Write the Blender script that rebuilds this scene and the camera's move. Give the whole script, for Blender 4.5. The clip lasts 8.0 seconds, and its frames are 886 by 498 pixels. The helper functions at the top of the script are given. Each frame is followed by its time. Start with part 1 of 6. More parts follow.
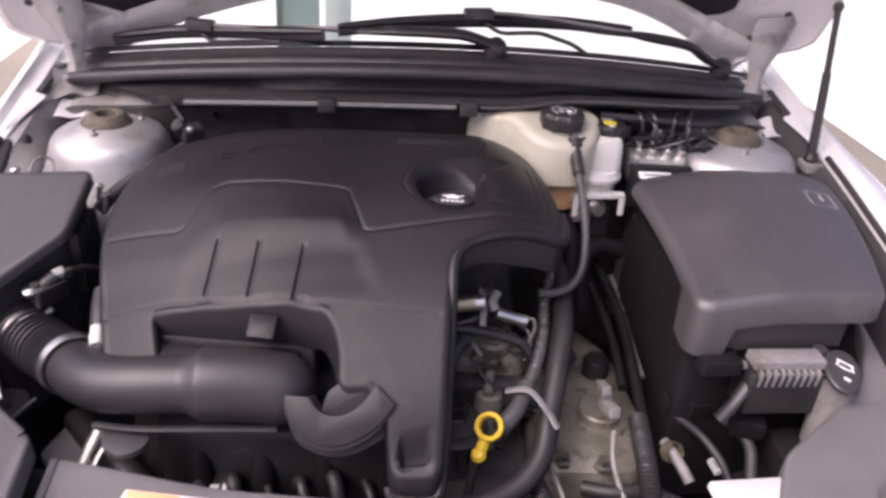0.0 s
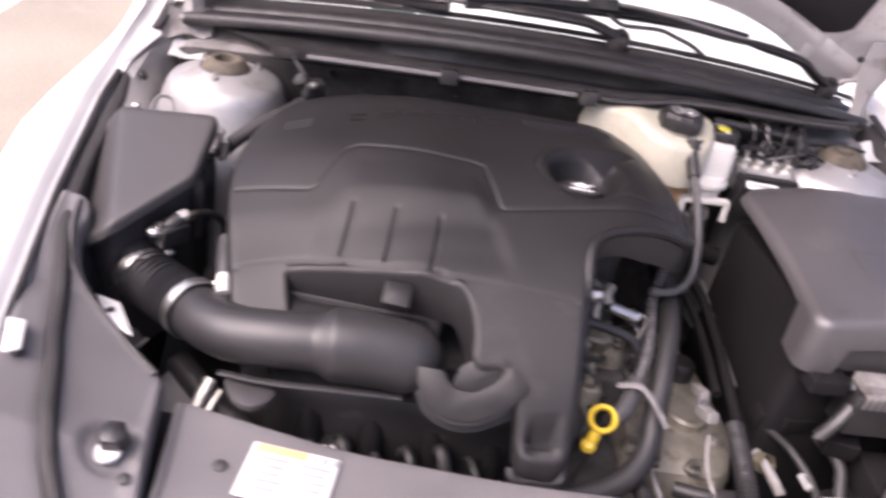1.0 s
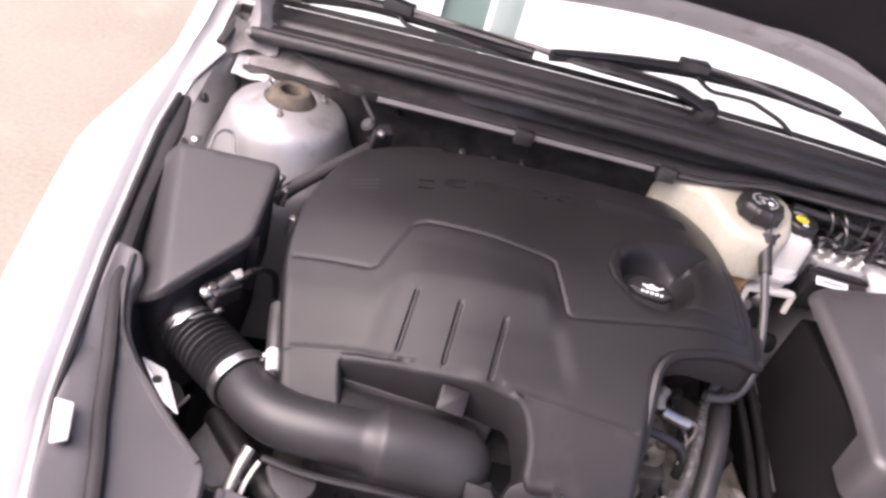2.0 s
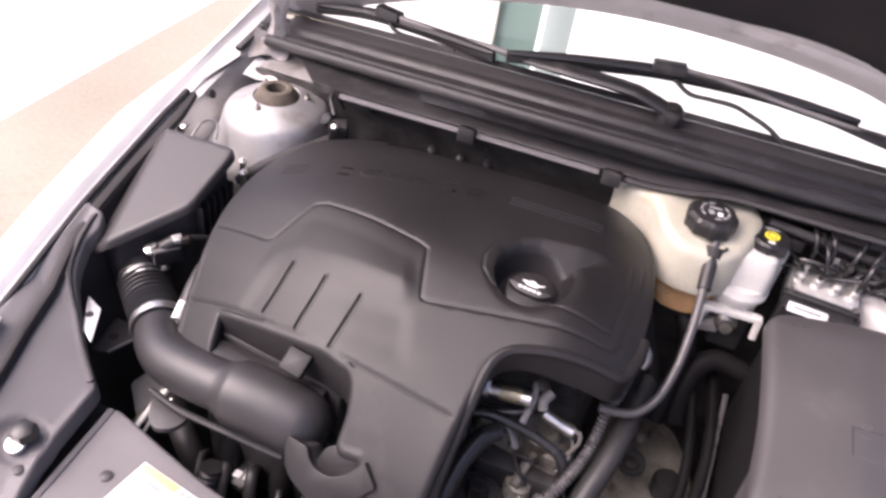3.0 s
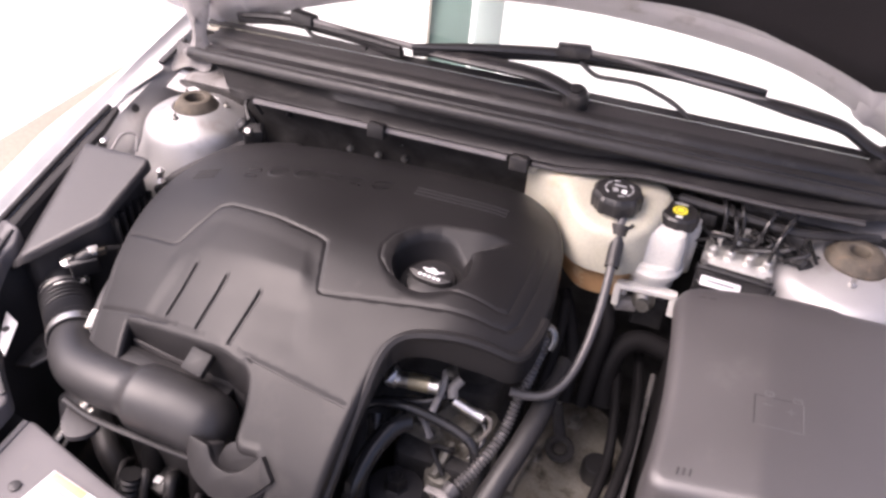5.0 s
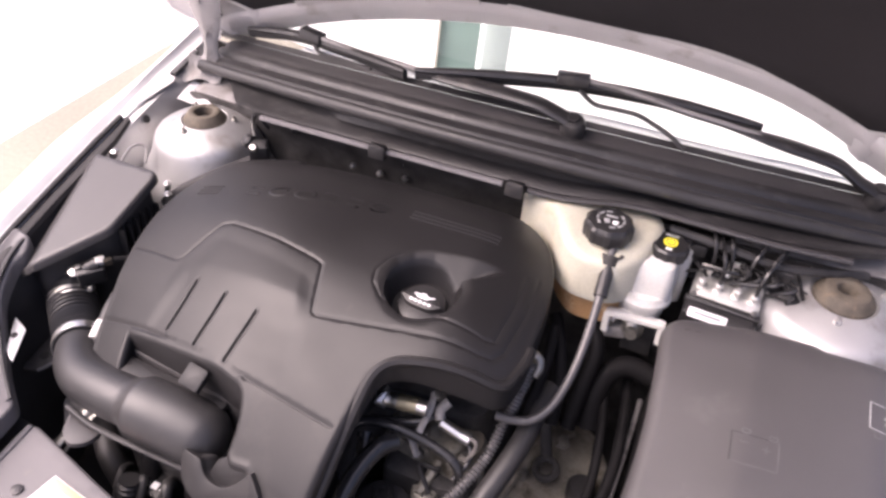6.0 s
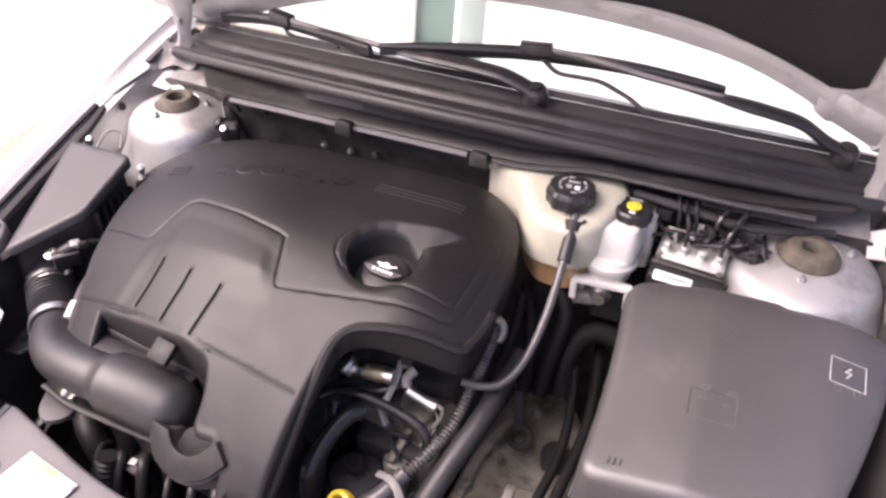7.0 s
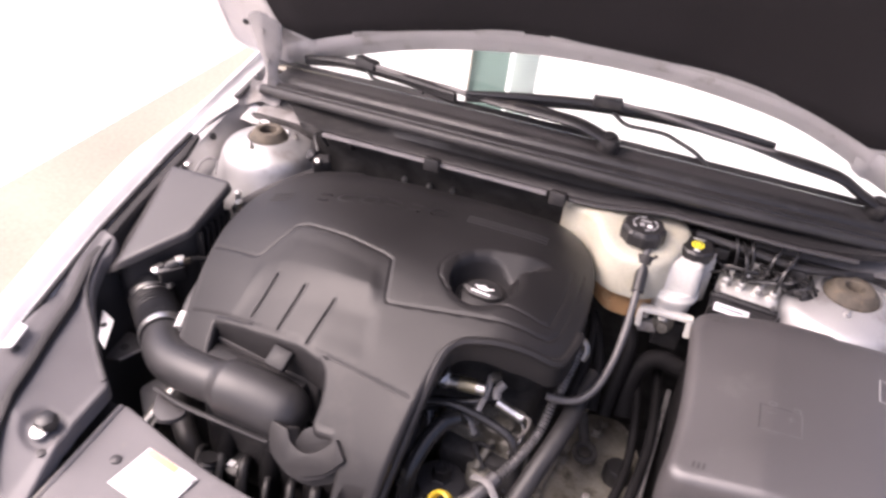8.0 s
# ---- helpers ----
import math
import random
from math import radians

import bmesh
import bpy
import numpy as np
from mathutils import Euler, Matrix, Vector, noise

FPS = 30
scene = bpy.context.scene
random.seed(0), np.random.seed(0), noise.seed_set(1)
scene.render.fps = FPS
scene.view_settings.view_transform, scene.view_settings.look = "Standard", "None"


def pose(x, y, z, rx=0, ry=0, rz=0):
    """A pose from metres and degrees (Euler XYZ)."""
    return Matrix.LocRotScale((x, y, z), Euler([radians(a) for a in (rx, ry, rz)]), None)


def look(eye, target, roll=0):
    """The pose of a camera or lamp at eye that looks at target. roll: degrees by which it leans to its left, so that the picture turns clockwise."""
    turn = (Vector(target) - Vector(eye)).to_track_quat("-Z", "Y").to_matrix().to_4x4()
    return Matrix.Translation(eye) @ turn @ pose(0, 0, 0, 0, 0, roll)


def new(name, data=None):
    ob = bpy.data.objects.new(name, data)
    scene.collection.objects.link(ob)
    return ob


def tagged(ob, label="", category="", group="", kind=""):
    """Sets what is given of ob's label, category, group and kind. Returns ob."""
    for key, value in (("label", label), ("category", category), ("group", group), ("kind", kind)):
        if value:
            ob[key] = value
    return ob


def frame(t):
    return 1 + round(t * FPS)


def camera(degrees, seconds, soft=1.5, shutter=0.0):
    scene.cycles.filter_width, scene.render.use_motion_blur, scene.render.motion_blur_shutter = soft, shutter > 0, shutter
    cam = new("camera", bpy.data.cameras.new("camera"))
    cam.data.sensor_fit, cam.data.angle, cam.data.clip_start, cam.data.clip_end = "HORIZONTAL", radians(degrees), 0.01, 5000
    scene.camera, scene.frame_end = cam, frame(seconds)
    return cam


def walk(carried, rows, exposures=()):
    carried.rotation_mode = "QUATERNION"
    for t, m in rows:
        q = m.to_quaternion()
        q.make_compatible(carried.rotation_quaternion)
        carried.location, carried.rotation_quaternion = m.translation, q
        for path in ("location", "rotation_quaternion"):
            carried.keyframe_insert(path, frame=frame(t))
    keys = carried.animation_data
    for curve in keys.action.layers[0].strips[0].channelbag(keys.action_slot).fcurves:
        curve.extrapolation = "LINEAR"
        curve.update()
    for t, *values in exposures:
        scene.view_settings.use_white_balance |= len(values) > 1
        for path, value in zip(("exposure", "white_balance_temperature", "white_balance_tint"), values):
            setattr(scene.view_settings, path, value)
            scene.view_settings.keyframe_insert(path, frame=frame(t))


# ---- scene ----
cam = camera(60.0, 8.0, soft=2.8, shutter=0.4)
PATH = [
    (0, (-0.13, -0.342, 1.425), (0.081, 1.376, 0.423), 4.1),
    (0.5, (-0.192, -0.364, 1.432), (-0.024, 1.351, 0.417), 8.4),
    (1, (-0.326, -0.324, 1.4), (-0.079, 1.364, 0.357), 11.5),
    (1.2, (-0.455, -0.254, 1.425), (-0.172, 1.399, 0.335), 15.4),
    (2.3, (-0.377, -0.157, 1.564), (-0.163, 1.42, 0.354), 20.0),
    (2.5, (-0.25, -0.16, 1.58), (-0.217, 1.419, 0.354), 16.9),
    (3, (0.106, -0.132, 1.625), (-0.333, 1.346, 0.351), 7.8),
    (3.5, (0.23, -0.118, 1.591), (-0.328, 1.313, 0.31), 1.4),
    (4, (0.279, -0.102, 1.598), (-0.278, 1.334, 0.322), 2.4),
    (4.5, (0.3, -0.097, 1.613), (-0.245, 1.352, 0.347), 0.6),
    (4.7, (0.27, -0.099, 1.607), (-0.229, 1.387, 0.366), 2.4),
    (5.8, (0.265, -0.078, 1.647), (-0.24, 1.392, 0.388), 5.0),
    (6, (0.294, -0.075, 1.668), (-0.229, 1.382, 0.402), 4.2),
    (6.5, (0.329, -0.075, 1.677), (-0.229, 1.375, 0.417), 3.7),
    (7, (0.38, -0.076, 1.645), (-0.179, 1.361, 0.372), 1.5),
    (7.3, (0.364, -0.098, 1.655), (-0.152, 1.362, 0.388), 3.0),
    (7.5, (0.342, -0.126, 1.67), (-0.195, 1.339, 0.42), 3.0),
    (8, (0.242, -0.262, 1.69), (-0.274, 1.272, 0.516), 5.4),
]
walk(cam, [(t, look(eye, target, roll)) for t, eye, target, roll in PATH],
     [(0.0, 0.68, 6300, 27), (0.5, 0.93, 6320, 26), (1.0, 1.18, 6330, 25), (2.5, 1.22, 6380, 25), (8.0, 1.37, 6530, 25)])





# ---- light and exposure ----
world = bpy.data.worlds.new("overcast_sky")
scene.world = world
world.use_nodes = True
wn = world.node_tree.nodes
sky = wn.new("ShaderNodeTexSky")
sky.sky_type, sky.sun_disc = "NISHITA", False
sky.sun_elevation, sky.sun_rotation = radians(53), radians(243)
sky.air_density, sky.dust_density, sky.ozone_density = 0.7, 8.0, 1.0
wn["Background"].inputs[1].default_value = 0.15
world.node_tree.links.new(sky.outputs[0], wn["Background"].inputs[0])

sun = bpy.data.lights.new("sun", "SUN")
sun.energy, sun.angle, sun.color = 1.7, radians(60), (1.0, 0.97, 0.94)
new("sun", sun).matrix_world = look((-2.4, -0.6, 4.4), (0, 0.6, 0.8))


# ---- materials ----
def material(name, colour, rough=0.5, metal=0.0, grain=0.0, grain_size=400.0, stain=0.25, stain_size=9.0,
             dirt=None, dirt_amount=0.0, dirt_size=14.0, coat=0.0, bump_size=None, sub=0.0, transmission=0.0, spec=0.5):
    """Procedural surface: colour varied at two scales, fine relief, patches of dirt with their own shape."""
    m = bpy.data.materials.new(name)
    m.use_nodes = True
    n, l = m.node_tree.nodes, m.node_tree.links
    p = n["Principled BSDF"]
    where = n.new("ShaderNodeTexCoord")
    big = n.new("ShaderNodeTexNoise")
    big.inputs["Scale"].default_value, big.inputs["Detail"].default_value = stain_size, 6
    fine = n.new("ShaderNodeTexNoise")
    fine.inputs["Scale"].default_value, fine.inputs["Detail"].default_value = grain_size, 3
    for tex in (big, fine):
        l.new(where.outputs["Object"], tex.inputs["Vector"])
    ramp = n.new("ShaderNodeMapRange")
    ramp.inputs[1].default_value, ramp.inputs[2].default_value = 0.3, 0.7
    ramp.inputs[3].default_value, ramp.inputs[4].default_value = 1 - stain, 1 + stain
    l.new(big.outputs["Fac"], ramp.inputs[0])
    speck = n.new("ShaderNodeMapRange")
    speck.inputs[1].default_value, speck.inputs[2].default_value = 0.3, 0.7
    speck.inputs[3].default_value, speck.inputs[4].default_value = 0.9, 1.1
    l.new(fine.outputs["Fac"], speck.inputs[0])
    both = n.new("ShaderNodeMath")
    both.operation = "MULTIPLY"
    l.new(ramp.outputs[0], both.inputs[0])
    l.new(speck.outputs[0], both.inputs[1])
    tint = n.new("ShaderNodeVectorMath")
    tint.operation = "SCALE"
    tint.inputs[0].default_value = colour
    l.new(both.outputs[0], tint.inputs["Scale"])
    out = tint.outputs[0]
    if dirt:
        patch = n.new("ShaderNodeTexNoise")
        patch.inputs["Scale"].default_value, patch.inputs["Detail"].default_value = dirt_size, 9
        patch.inputs["Roughness"].default_value = 0.65
        l.new(where.outputs["Object"], patch.inputs["Vector"])
        edge = n.new("ShaderNodeMapRange")
        edge.inputs[1].default_value, edge.inputs[2].default_value = 0.62 - 0.3 * dirt_amount, 0.74 - 0.2 * dirt_amount
        l.new(patch.outputs["Fac"], edge.inputs[0])
        mix = n.new("ShaderNodeMix")
        mix.data_type = "RGBA"
        l.new(edge.outputs[0], mix.inputs["Factor"])
        l.new(out, mix.inputs["A"])
        mix.inputs["B"].default_value = (*dirt, 1)
        out = mix.outputs["Result"]
    l.new(out, p.inputs["Base Color"])
    gloss = n.new("ShaderNodeMapRange")
    gloss.inputs[1].default_value, gloss.inputs[2].default_value = 0.3, 0.7
    gloss.inputs[3].default_value, gloss.inputs[4].default_value = max(rough - 0.07, 0.02), min(rough + 0.09, 1)
    l.new(big.outputs["Fac"], gloss.inputs[0])
    l.new(gloss.outputs[0], p.inputs["Roughness"])
    p.inputs["Metallic"].default_value = metal
    p.inputs["Coat Weight"].default_value = coat
    p.inputs["Coat Roughness"].default_value = 0.08
    p.inputs["Specular IOR Level"].default_value = spec
    p.inputs["Transmission Weight"].default_value = transmission
    if sub:
        p.inputs["Subsurface Weight"].default_value = sub
        p.inputs["Subsurface Radius"].default_value = (0.02, 0.018, 0.012)
        p.inputs["Subsurface Scale"].default_value = 1.0
    if grain:
        bump = n.new("ShaderNodeBump")
        bump.inputs["Strength"].default_value, bump.inputs["Distance"].default_value = grain, 0.001
        l.new(fine.outputs["Fac"], bump.inputs["Height"])
        l.new(bump.outputs[0], p.inputs["Normal"])
    return m


COVER = material("cover_plastic", (0.0140, 0.0133, 0.0138), 0.42, spec=0.30, grain=0.22, grain_size=1400, stain=0.10, stain_size=6,
                 dirt=(0.032, 0.030, 0.029), dirt_amount=0.18, dirt_size=5)
DUCT = material("duct_plastic", (0.022, 0.0212, 0.0218), 0.44, grain=0.12, grain_size=900, stain=0.15)
BLACK = material("black_plastic", (0.019, 0.0182, 0.0188), 0.40, grain=0.15, grain_size=900, stain=0.2,
                 dirt=(0.06, 0.055, 0.05), dirt_amount=0.15)
FUSELID = material("fuse_lid_plastic", (0.052, 0.0485, 0.050), 0.42, spec=0.85, grain=0.35, grain_size=1500, stain=0.10, stain_size=5,
                   dirt=(0.085, 0.081, 0.080), dirt_amount=0.15, dirt_size=6)
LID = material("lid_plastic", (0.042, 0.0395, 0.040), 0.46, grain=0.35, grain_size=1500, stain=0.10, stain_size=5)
PANEL = material("panel_plastic", (0.122, 0.116, 0.118), 0.55, grain=0.3, grain_size=1300, stain=0.10,
                 dirt=(0.14, 0.13, 0.12), dirt_amount=0.1)
RUBBER = material("rubber", (0.023, 0.022, 0.0225), 0.5, grain=0.2, grain_size=600, stain=0.3,
                  dirt=(0.035, 0.033, 0.03), dirt_amount=0.2, dirt_size=30)
COWL = material("cowl_plastic", (0.020, 0.019, 0.0195), 0.44, grain=0.25, grain_size=800, stain=0.25,
                dirt=(0.05, 0.047, 0.045), dirt_amount=0.2, dirt_size=25)
DEEP = material("grimy_metal", (0.048, 0.0455, 0.044), 0.7, metal=0.2, grain=0.5, grain_size=120, stain=0.5, stain_size=25,
                dirt=(0.036, 0.034, 0.031), dirt_amount=0.25, dirt_size=30, spec=0.3)
SILVER = material("silver_paint", (0.72, 0.71, 0.70), 0.38, metal=0.3, grain=0.05, grain_size=2500, stain=0.06, coat=0.5)
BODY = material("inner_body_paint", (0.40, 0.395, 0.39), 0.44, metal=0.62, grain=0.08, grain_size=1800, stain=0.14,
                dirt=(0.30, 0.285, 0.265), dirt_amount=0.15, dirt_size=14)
HOODFRAME = material("hood_frame_paint", (0.60, 0.58, 0.57), 0.48, metal=0.25, grain=0.08, grain_size=1800, stain=0.10,
                     dirt=(0.42, 0.40, 0.37), dirt_amount=0.15, dirt_size=14)
DUSTY = material("dusty_apron", (0.22, 0.21, 0.205), 0.6, metal=0.2, grain=0.15, grain_size=900, stain=0.25,
                 dirt=(0.11, 0.10, 0.09), dirt_amount=0.4, dirt_size=16)
ALUMINIUM = material("cast_aluminium", (0.30, 0.28, 0.235), 0.5, metal=0.5, grain=0.6, grain_size=300, stain=0.3,
                     stain_size=20, dirt=(0.11, 0.095, 0.07), dirt_amount=0.35, dirt_size=22)
STEEL = material("bright_steel", (0.66, 0.65, 0.63), 0.33, metal=1.0, grain=0.05, stain=0.15, stain_size=40)
FOIL = material("worn_steel", (0.33, 0.32, 0.295), 0.4, metal=0.9, grain=0.3, grain_size=200, stain=0.3, stain_size=40)
BRUSHED = material("brushed_aluminium", (0.56, 0.55, 0.52), 0.40, metal=0.75, grain=0.3, grain_size=300, stain=0.18, stain_size=50)
RUST = material("rusty_steel", (0.10, 0.085, 0.066), 0.75, metal=0.3, grain=0.6, grain_size=350, stain=0.35, stain_size=40,
                dirt=(0.15, 0.115, 0.08), dirt_amount=0.25, dirt_size=60)
TANK = material("milky_tank", (0.42, 0.405, 0.33), 0.38, grain=0.05, stain=0.06, stain_size=25, sub=0.35,
                dirt=(0.37, 0.325, 0.22), dirt_amount=0.25, dirt_size=12)
AMBER = material("coolant_tank_wall", (0.42, 0.25, 0.12), 0.38, stain=0.10, stain_size=25, sub=0.3,
                 dirt=(0.68, 0.55, 0.36), dirt_amount=0.2, dirt_size=25)
WHITE = material("white_plastic", (0.55, 0.54, 0.51), 0.4, grain=0.05, stain=0.05, sub=0.15)
YELLOW = material("yellow_plastic", (0.72, 0.50, 0.04), 0.35, stain=0.12, stain_size=60)
BRIGHT = material("yellow_print", (0.78, 0.70, 0.03), 0.5, stain=0.05)
PRINT = material("white_print", (0.74, 0.74, 0.74), 0.5, stain=0.05)
FAINT = material("grey_print", (0.10, 0.097, 0.10), 0.5, stain=0.15, stain_size=60)
EMBOSS = material("embossed_marks", (0.0095, 0.009, 0.0093), 0.30, stain=0.1)
PAPER = material("label_paper", (0.60, 0.60, 0.61), 0.35, stain=0.05, stain_size=30)
ORANGE = material("orange_print", (0.85, 0.40, 0.20), 0.4, stain=0.06)
INK = material("grey_ink", (0.22, 0.22, 0.235), 0.45, stain=0.1)
PALE = material("pale_print", (0.30, 0.30, 0.30), 0.5, stain=0.1)
BRASS = material("brass_fitting", (0.40, 0.36, 0.25), 0.4, metal=0.8, stain=0.2, stain_size=50)
FELT = material("insulation_felt", (0.020, 0.018, 0.019), 0.95, grain=0.9, grain_size=500, stain=0.15, stain_size=6, spec=0.2)
CONCRETE = material("tan_concrete", (0.235, 0.212, 0.168), 0.8, grain=0.5, grain_size=60, stain=0.14, stain_size=1.2,
                    dirt=(0.28, 0.25, 0.20), dirt_amount=0.2, dirt_size=1.6)
GROUNDWHITE = material("plain_white_ground", (0.82, 0.81, 0.79), 0.7, grain=0.3, grain_size=40, stain=0.03, stain_size=1.0)
DASH = material("grey_dashboard", (0.27, 0.27, 0.275), 0.5, grain=0.3, grain_size=500, stain=0.08)
# white of the panel added behind the glass for its glare
GLAREPANEL = material("white_glare_panel", (0.84, 0.84, 0.84), 0.6, stain=0.04, stain_size=4)
PALEBAND = material("pale_green_band", (0.30, 0.35, 0.34), 0.5, stain=0.1, stain_size=8)
# black rubber with its glossy highlight put into a lighter grey colour
SHEENHOSE = material("sheen_grey_rubber", (0.07, 0.067, 0.068), 0.34, grain=0.1, grain_size=600, stain=0.2)
CONDUIT = material("glossy_conduit", (0.020, 0.0195, 0.020), 0.24, stain=0.2)
# dull black plastic; also stands for shadow in some recesses and gaps
SHADOWY = material("shadowy_black_plastic", (0.030, 0.0285, 0.029), 0.6, grain=0.2, grain_size=500, stain=0.3, spec=0.25)
# black plastic and rubber darkened further, to hold the deep shadow low down
SHADOWBLACK = material("shadowed_black_plastic", (0.010, 0.0095, 0.0100), 0.6, grain=0.2, grain_size=500, stain=0.2, spec=0.1)
# colour lightened to bring out the glints on ribs and thin pipe
GLINTHOSE = material("glint_grey_conduit", (0.085, 0.082, 0.082), 0.30, grain=0.1, grain_size=500, stain=0.25, stain_size=40)
GREEN = material("grey_green_band", (0.13, 0.19, 0.175), 0.5, stain=0.12, stain_size=8)

GLASS = bpy.data.materials.new("windscreen_glass")
GLASS.use_nodes = True
gn, gl = GLASS.node_tree.nodes, GLASS.node_tree.links
gp = gn["Principled BSDF"]
gp.inputs["Base Color"].default_value = (0.92, 0.96, 0.94, 1)
gp.inputs["Roughness"].default_value, gp.inputs["IOR"].default_value = 0.02, 1.45
gp.inputs["Transmission Weight"].default_value = 1.0


# ---- building helpers ----
def thing(name, label, category, base, group="", kind=""):
    ob = new(name)
    ob.empty_display_size = 0.03
    ob.location = base
    return tagged(ob, label, category, group, kind)


def origin_of(ob):
    while ob.parent:
        ob = ob.parent
    return Vector(ob.location)


def mesh_of(name, bm, mat, smooth=True, sharp=38):
    me = bpy.data.meshes.new(name)
    bmesh.ops.recalc_face_normals(bm, faces=bm.faces)
    for f in bm.faces:
        f.smooth = smooth
    if smooth:
        for e in bm.edges:
            if len(e.link_faces) == 2 and e.calc_face_angle(0) > radians(sharp):
                e.smooth = False
    bm.to_mesh(me)
    bm.free()
    me.materials.append(mat)
    return me


def part(name, bm, mat, parent, label="", sharp=38):
    """One mesh, given in world metres, under a thing or under a part of it."""
    bmesh.ops.translate(bm, verts=bm.verts, vec=-origin_of(parent))
    ob = new(name, mesh_of(name, bm, mat, True, sharp))
    ob.parent = parent
    if label:
        ob["label"] = label
    return ob


def single(name, bm, mat, label, category, kind="", group="", sharp=38):
    """A thing of one mesh, given in world metres."""
    return tagged(new(name, mesh_of(name, bm, mat, True, sharp)), label, category, group, kind)


def curve_points(pts, step=0.006):
    """Points along a smooth line through pts."""
    p = [Vector(v) for v in pts]
    p = [2 * p[0] - p[1]] + p + [2 * p[-1] - p[-2]]
    out = []
    for a, b, c, d in zip(p, p[1:], p[2:], p[3:]):
        k = max(2, int((c - b).length / step))
        for i in range(k):
            t = i / k
            out.append(0.5 * ((2 * b) + (c - a) * t + (2 * a - 5 * b + 4 * c - d) * t * t + (3 * b - a - 3 * c + d) * t ** 3))
    return out + [p[-2]]


def sweep(pts, radius, segs=12, step=0.006, flat=1.0, bm=None, up=(0, 0, 1), caps=True):
    """A round (or flattened) rod along a smooth line; radius is a number or a function of the length run and the whole."""
    bm = bm or bmesh.new()
    line = curve_points(pts, step) if len(pts) > 2 or step else [Vector(v) for v in pts]
    total = sum((b - a).length for a, b in zip(line, line[1:]))
    run, rings, side = 0.0, [], None
    for i, c in enumerate(line):
        d = (line[min(i + 1, len(line) - 1)] - line[max(i - 1, 0)]).normalized()
        if i:
            run += (c - line[i - 1]).length
        if side is None:
            side = d.cross(Vector(up))
            side = side.normalized() if side.length > 0.05 else d.orthogonal().normalized()
        else:
            side = (side - side.dot(d) * d).normalized()
        top = side.cross(d)
        r = radius(run, total) if callable(radius) else radius
        rings.append([bm.verts.new(c + r * (math.cos(a) * side + flat * math.sin(a) * top))
                      for a in (2 * math.pi * k / segs for k in range(segs))])
    for a, b in zip(rings, rings[1:]):
        for k in range(segs):
            bm.faces.new((a[k], a[(k + 1) % segs], b[(k + 1) % segs], b[k]))
    if caps:
        bm.faces.new(rings[0])
        bm.faces.new(rings[-1][::-1])
    return bm


def ribbed(r, pitch, depth):
    return lambda run, total: r + depth * (0.5 + 0.5 * math.cos(2 * math.pi * run / pitch))


def lathe(profile, centre, segs=32, axis=(0, 0, 1), bm=None, wave=None):
    """A turned body: profile of (radius, height) about an axis through centre."""
    bm = bm or bmesh.new()
    turn = Vector((0, 0, 1)).rotation_difference(Vector(axis).normalized()).to_matrix()
    rings = []
    for r, h in profile:
        if r < 1e-5:
            rings.append([bm.verts.new(Vector(centre) + turn @ Vector((0, 0, h)))])
        else:
            rings.append([bm.verts.new(Vector(centre) + turn @ Vector((q * math.cos(a), q * math.sin(a), h)))
                          for a in (2 * math.pi * k / segs for k in range(segs))
                          for q in (r * (wave(a) if wave else 1),)])
    for a, b in zip(rings, rings[1:]):
        for k in range(segs):
            j = (k + 1) % segs
            if len(a) == 1 and len(b) > 1:
                bm.faces.new((a[0], b[j], b[k]))
            elif len(b) == 1 and len(a) > 1:
                bm.faces.new((a[k], a[j], b[0]))
            elif len(a) > 1:
                bm.faces.new((a[k], a[j], b[j], b[k]))
    return bm


def rounded(poly, radius=0.01, steps=5):
    """A closed outline with its corners rounded; a corner may bring its own radius as a third number."""
    out, n = [], len(poly)
    for i in range(n):
        b = Vector(poly[i][:2])
        a, c = Vector(poly[i - 1][:2]), Vector(poly[(i + 1) % n][:2])
        r = poly[i][2] if len(poly[i]) > 2 else radius
        u, v = (a - b), (c - b)
        k = min(r, 0.45 * u.length, 0.45 * v.length)
        p, q = b + k * u.normalized(), b + k * v.normalized()
        for s in range(steps + 1):
            t = s / steps
            out.append((1 - t) ** 2 * p + 2 * t * (1 - t) * b + t * t * q)
    return out


def slab(poly, z0, z1, bevel=0.003, radius=0.006, bm=None, steps=4, m=None, taper=0.0):
    """A plate or block with a rounded outline and bevelled edges, from z0 to z1; m places it."""
    bm = bm or bmesh.new()
    line = rounded(poly, radius, steps)
    mid = sum(line, Vector((0, 0))) / len(line)
    area = sum(a.x * b.y - b.x * a.y for a, b in zip(line, line[1:] + line[:1]))
    if area < 0:
        line.reverse()
    levels = [(z0, 0.0), (z1 - bevel, taper), (z1 - 0.3 * bevel, taper + 0.3 * bevel), (z1, taper + bevel)]
    rings = []
    for z, inset in levels:
        ring = []
        for i, p in enumerate(line):
            d = (line[(i + 1) % len(line)] - line[i - 1]).normalized()
            ring.append(bm.verts.new(Vector((*(p + inset * Vector((-d.y, d.x))), z))))
        rings.append(ring)
    n = len(line)
    for a, b in zip(rings, rings[1:]):
        for k in range(n):
            bm.faces.new((a[k], a[(k + 1) % n], b[(k + 1) % n], b[k]))
    bm.faces.new(rings[-1])
    bm.faces.new(rings[0][::-1])
    if m:
        bmesh.ops.transform(bm, matrix=m, verts=[v for r in rings for v in r])
    return bm


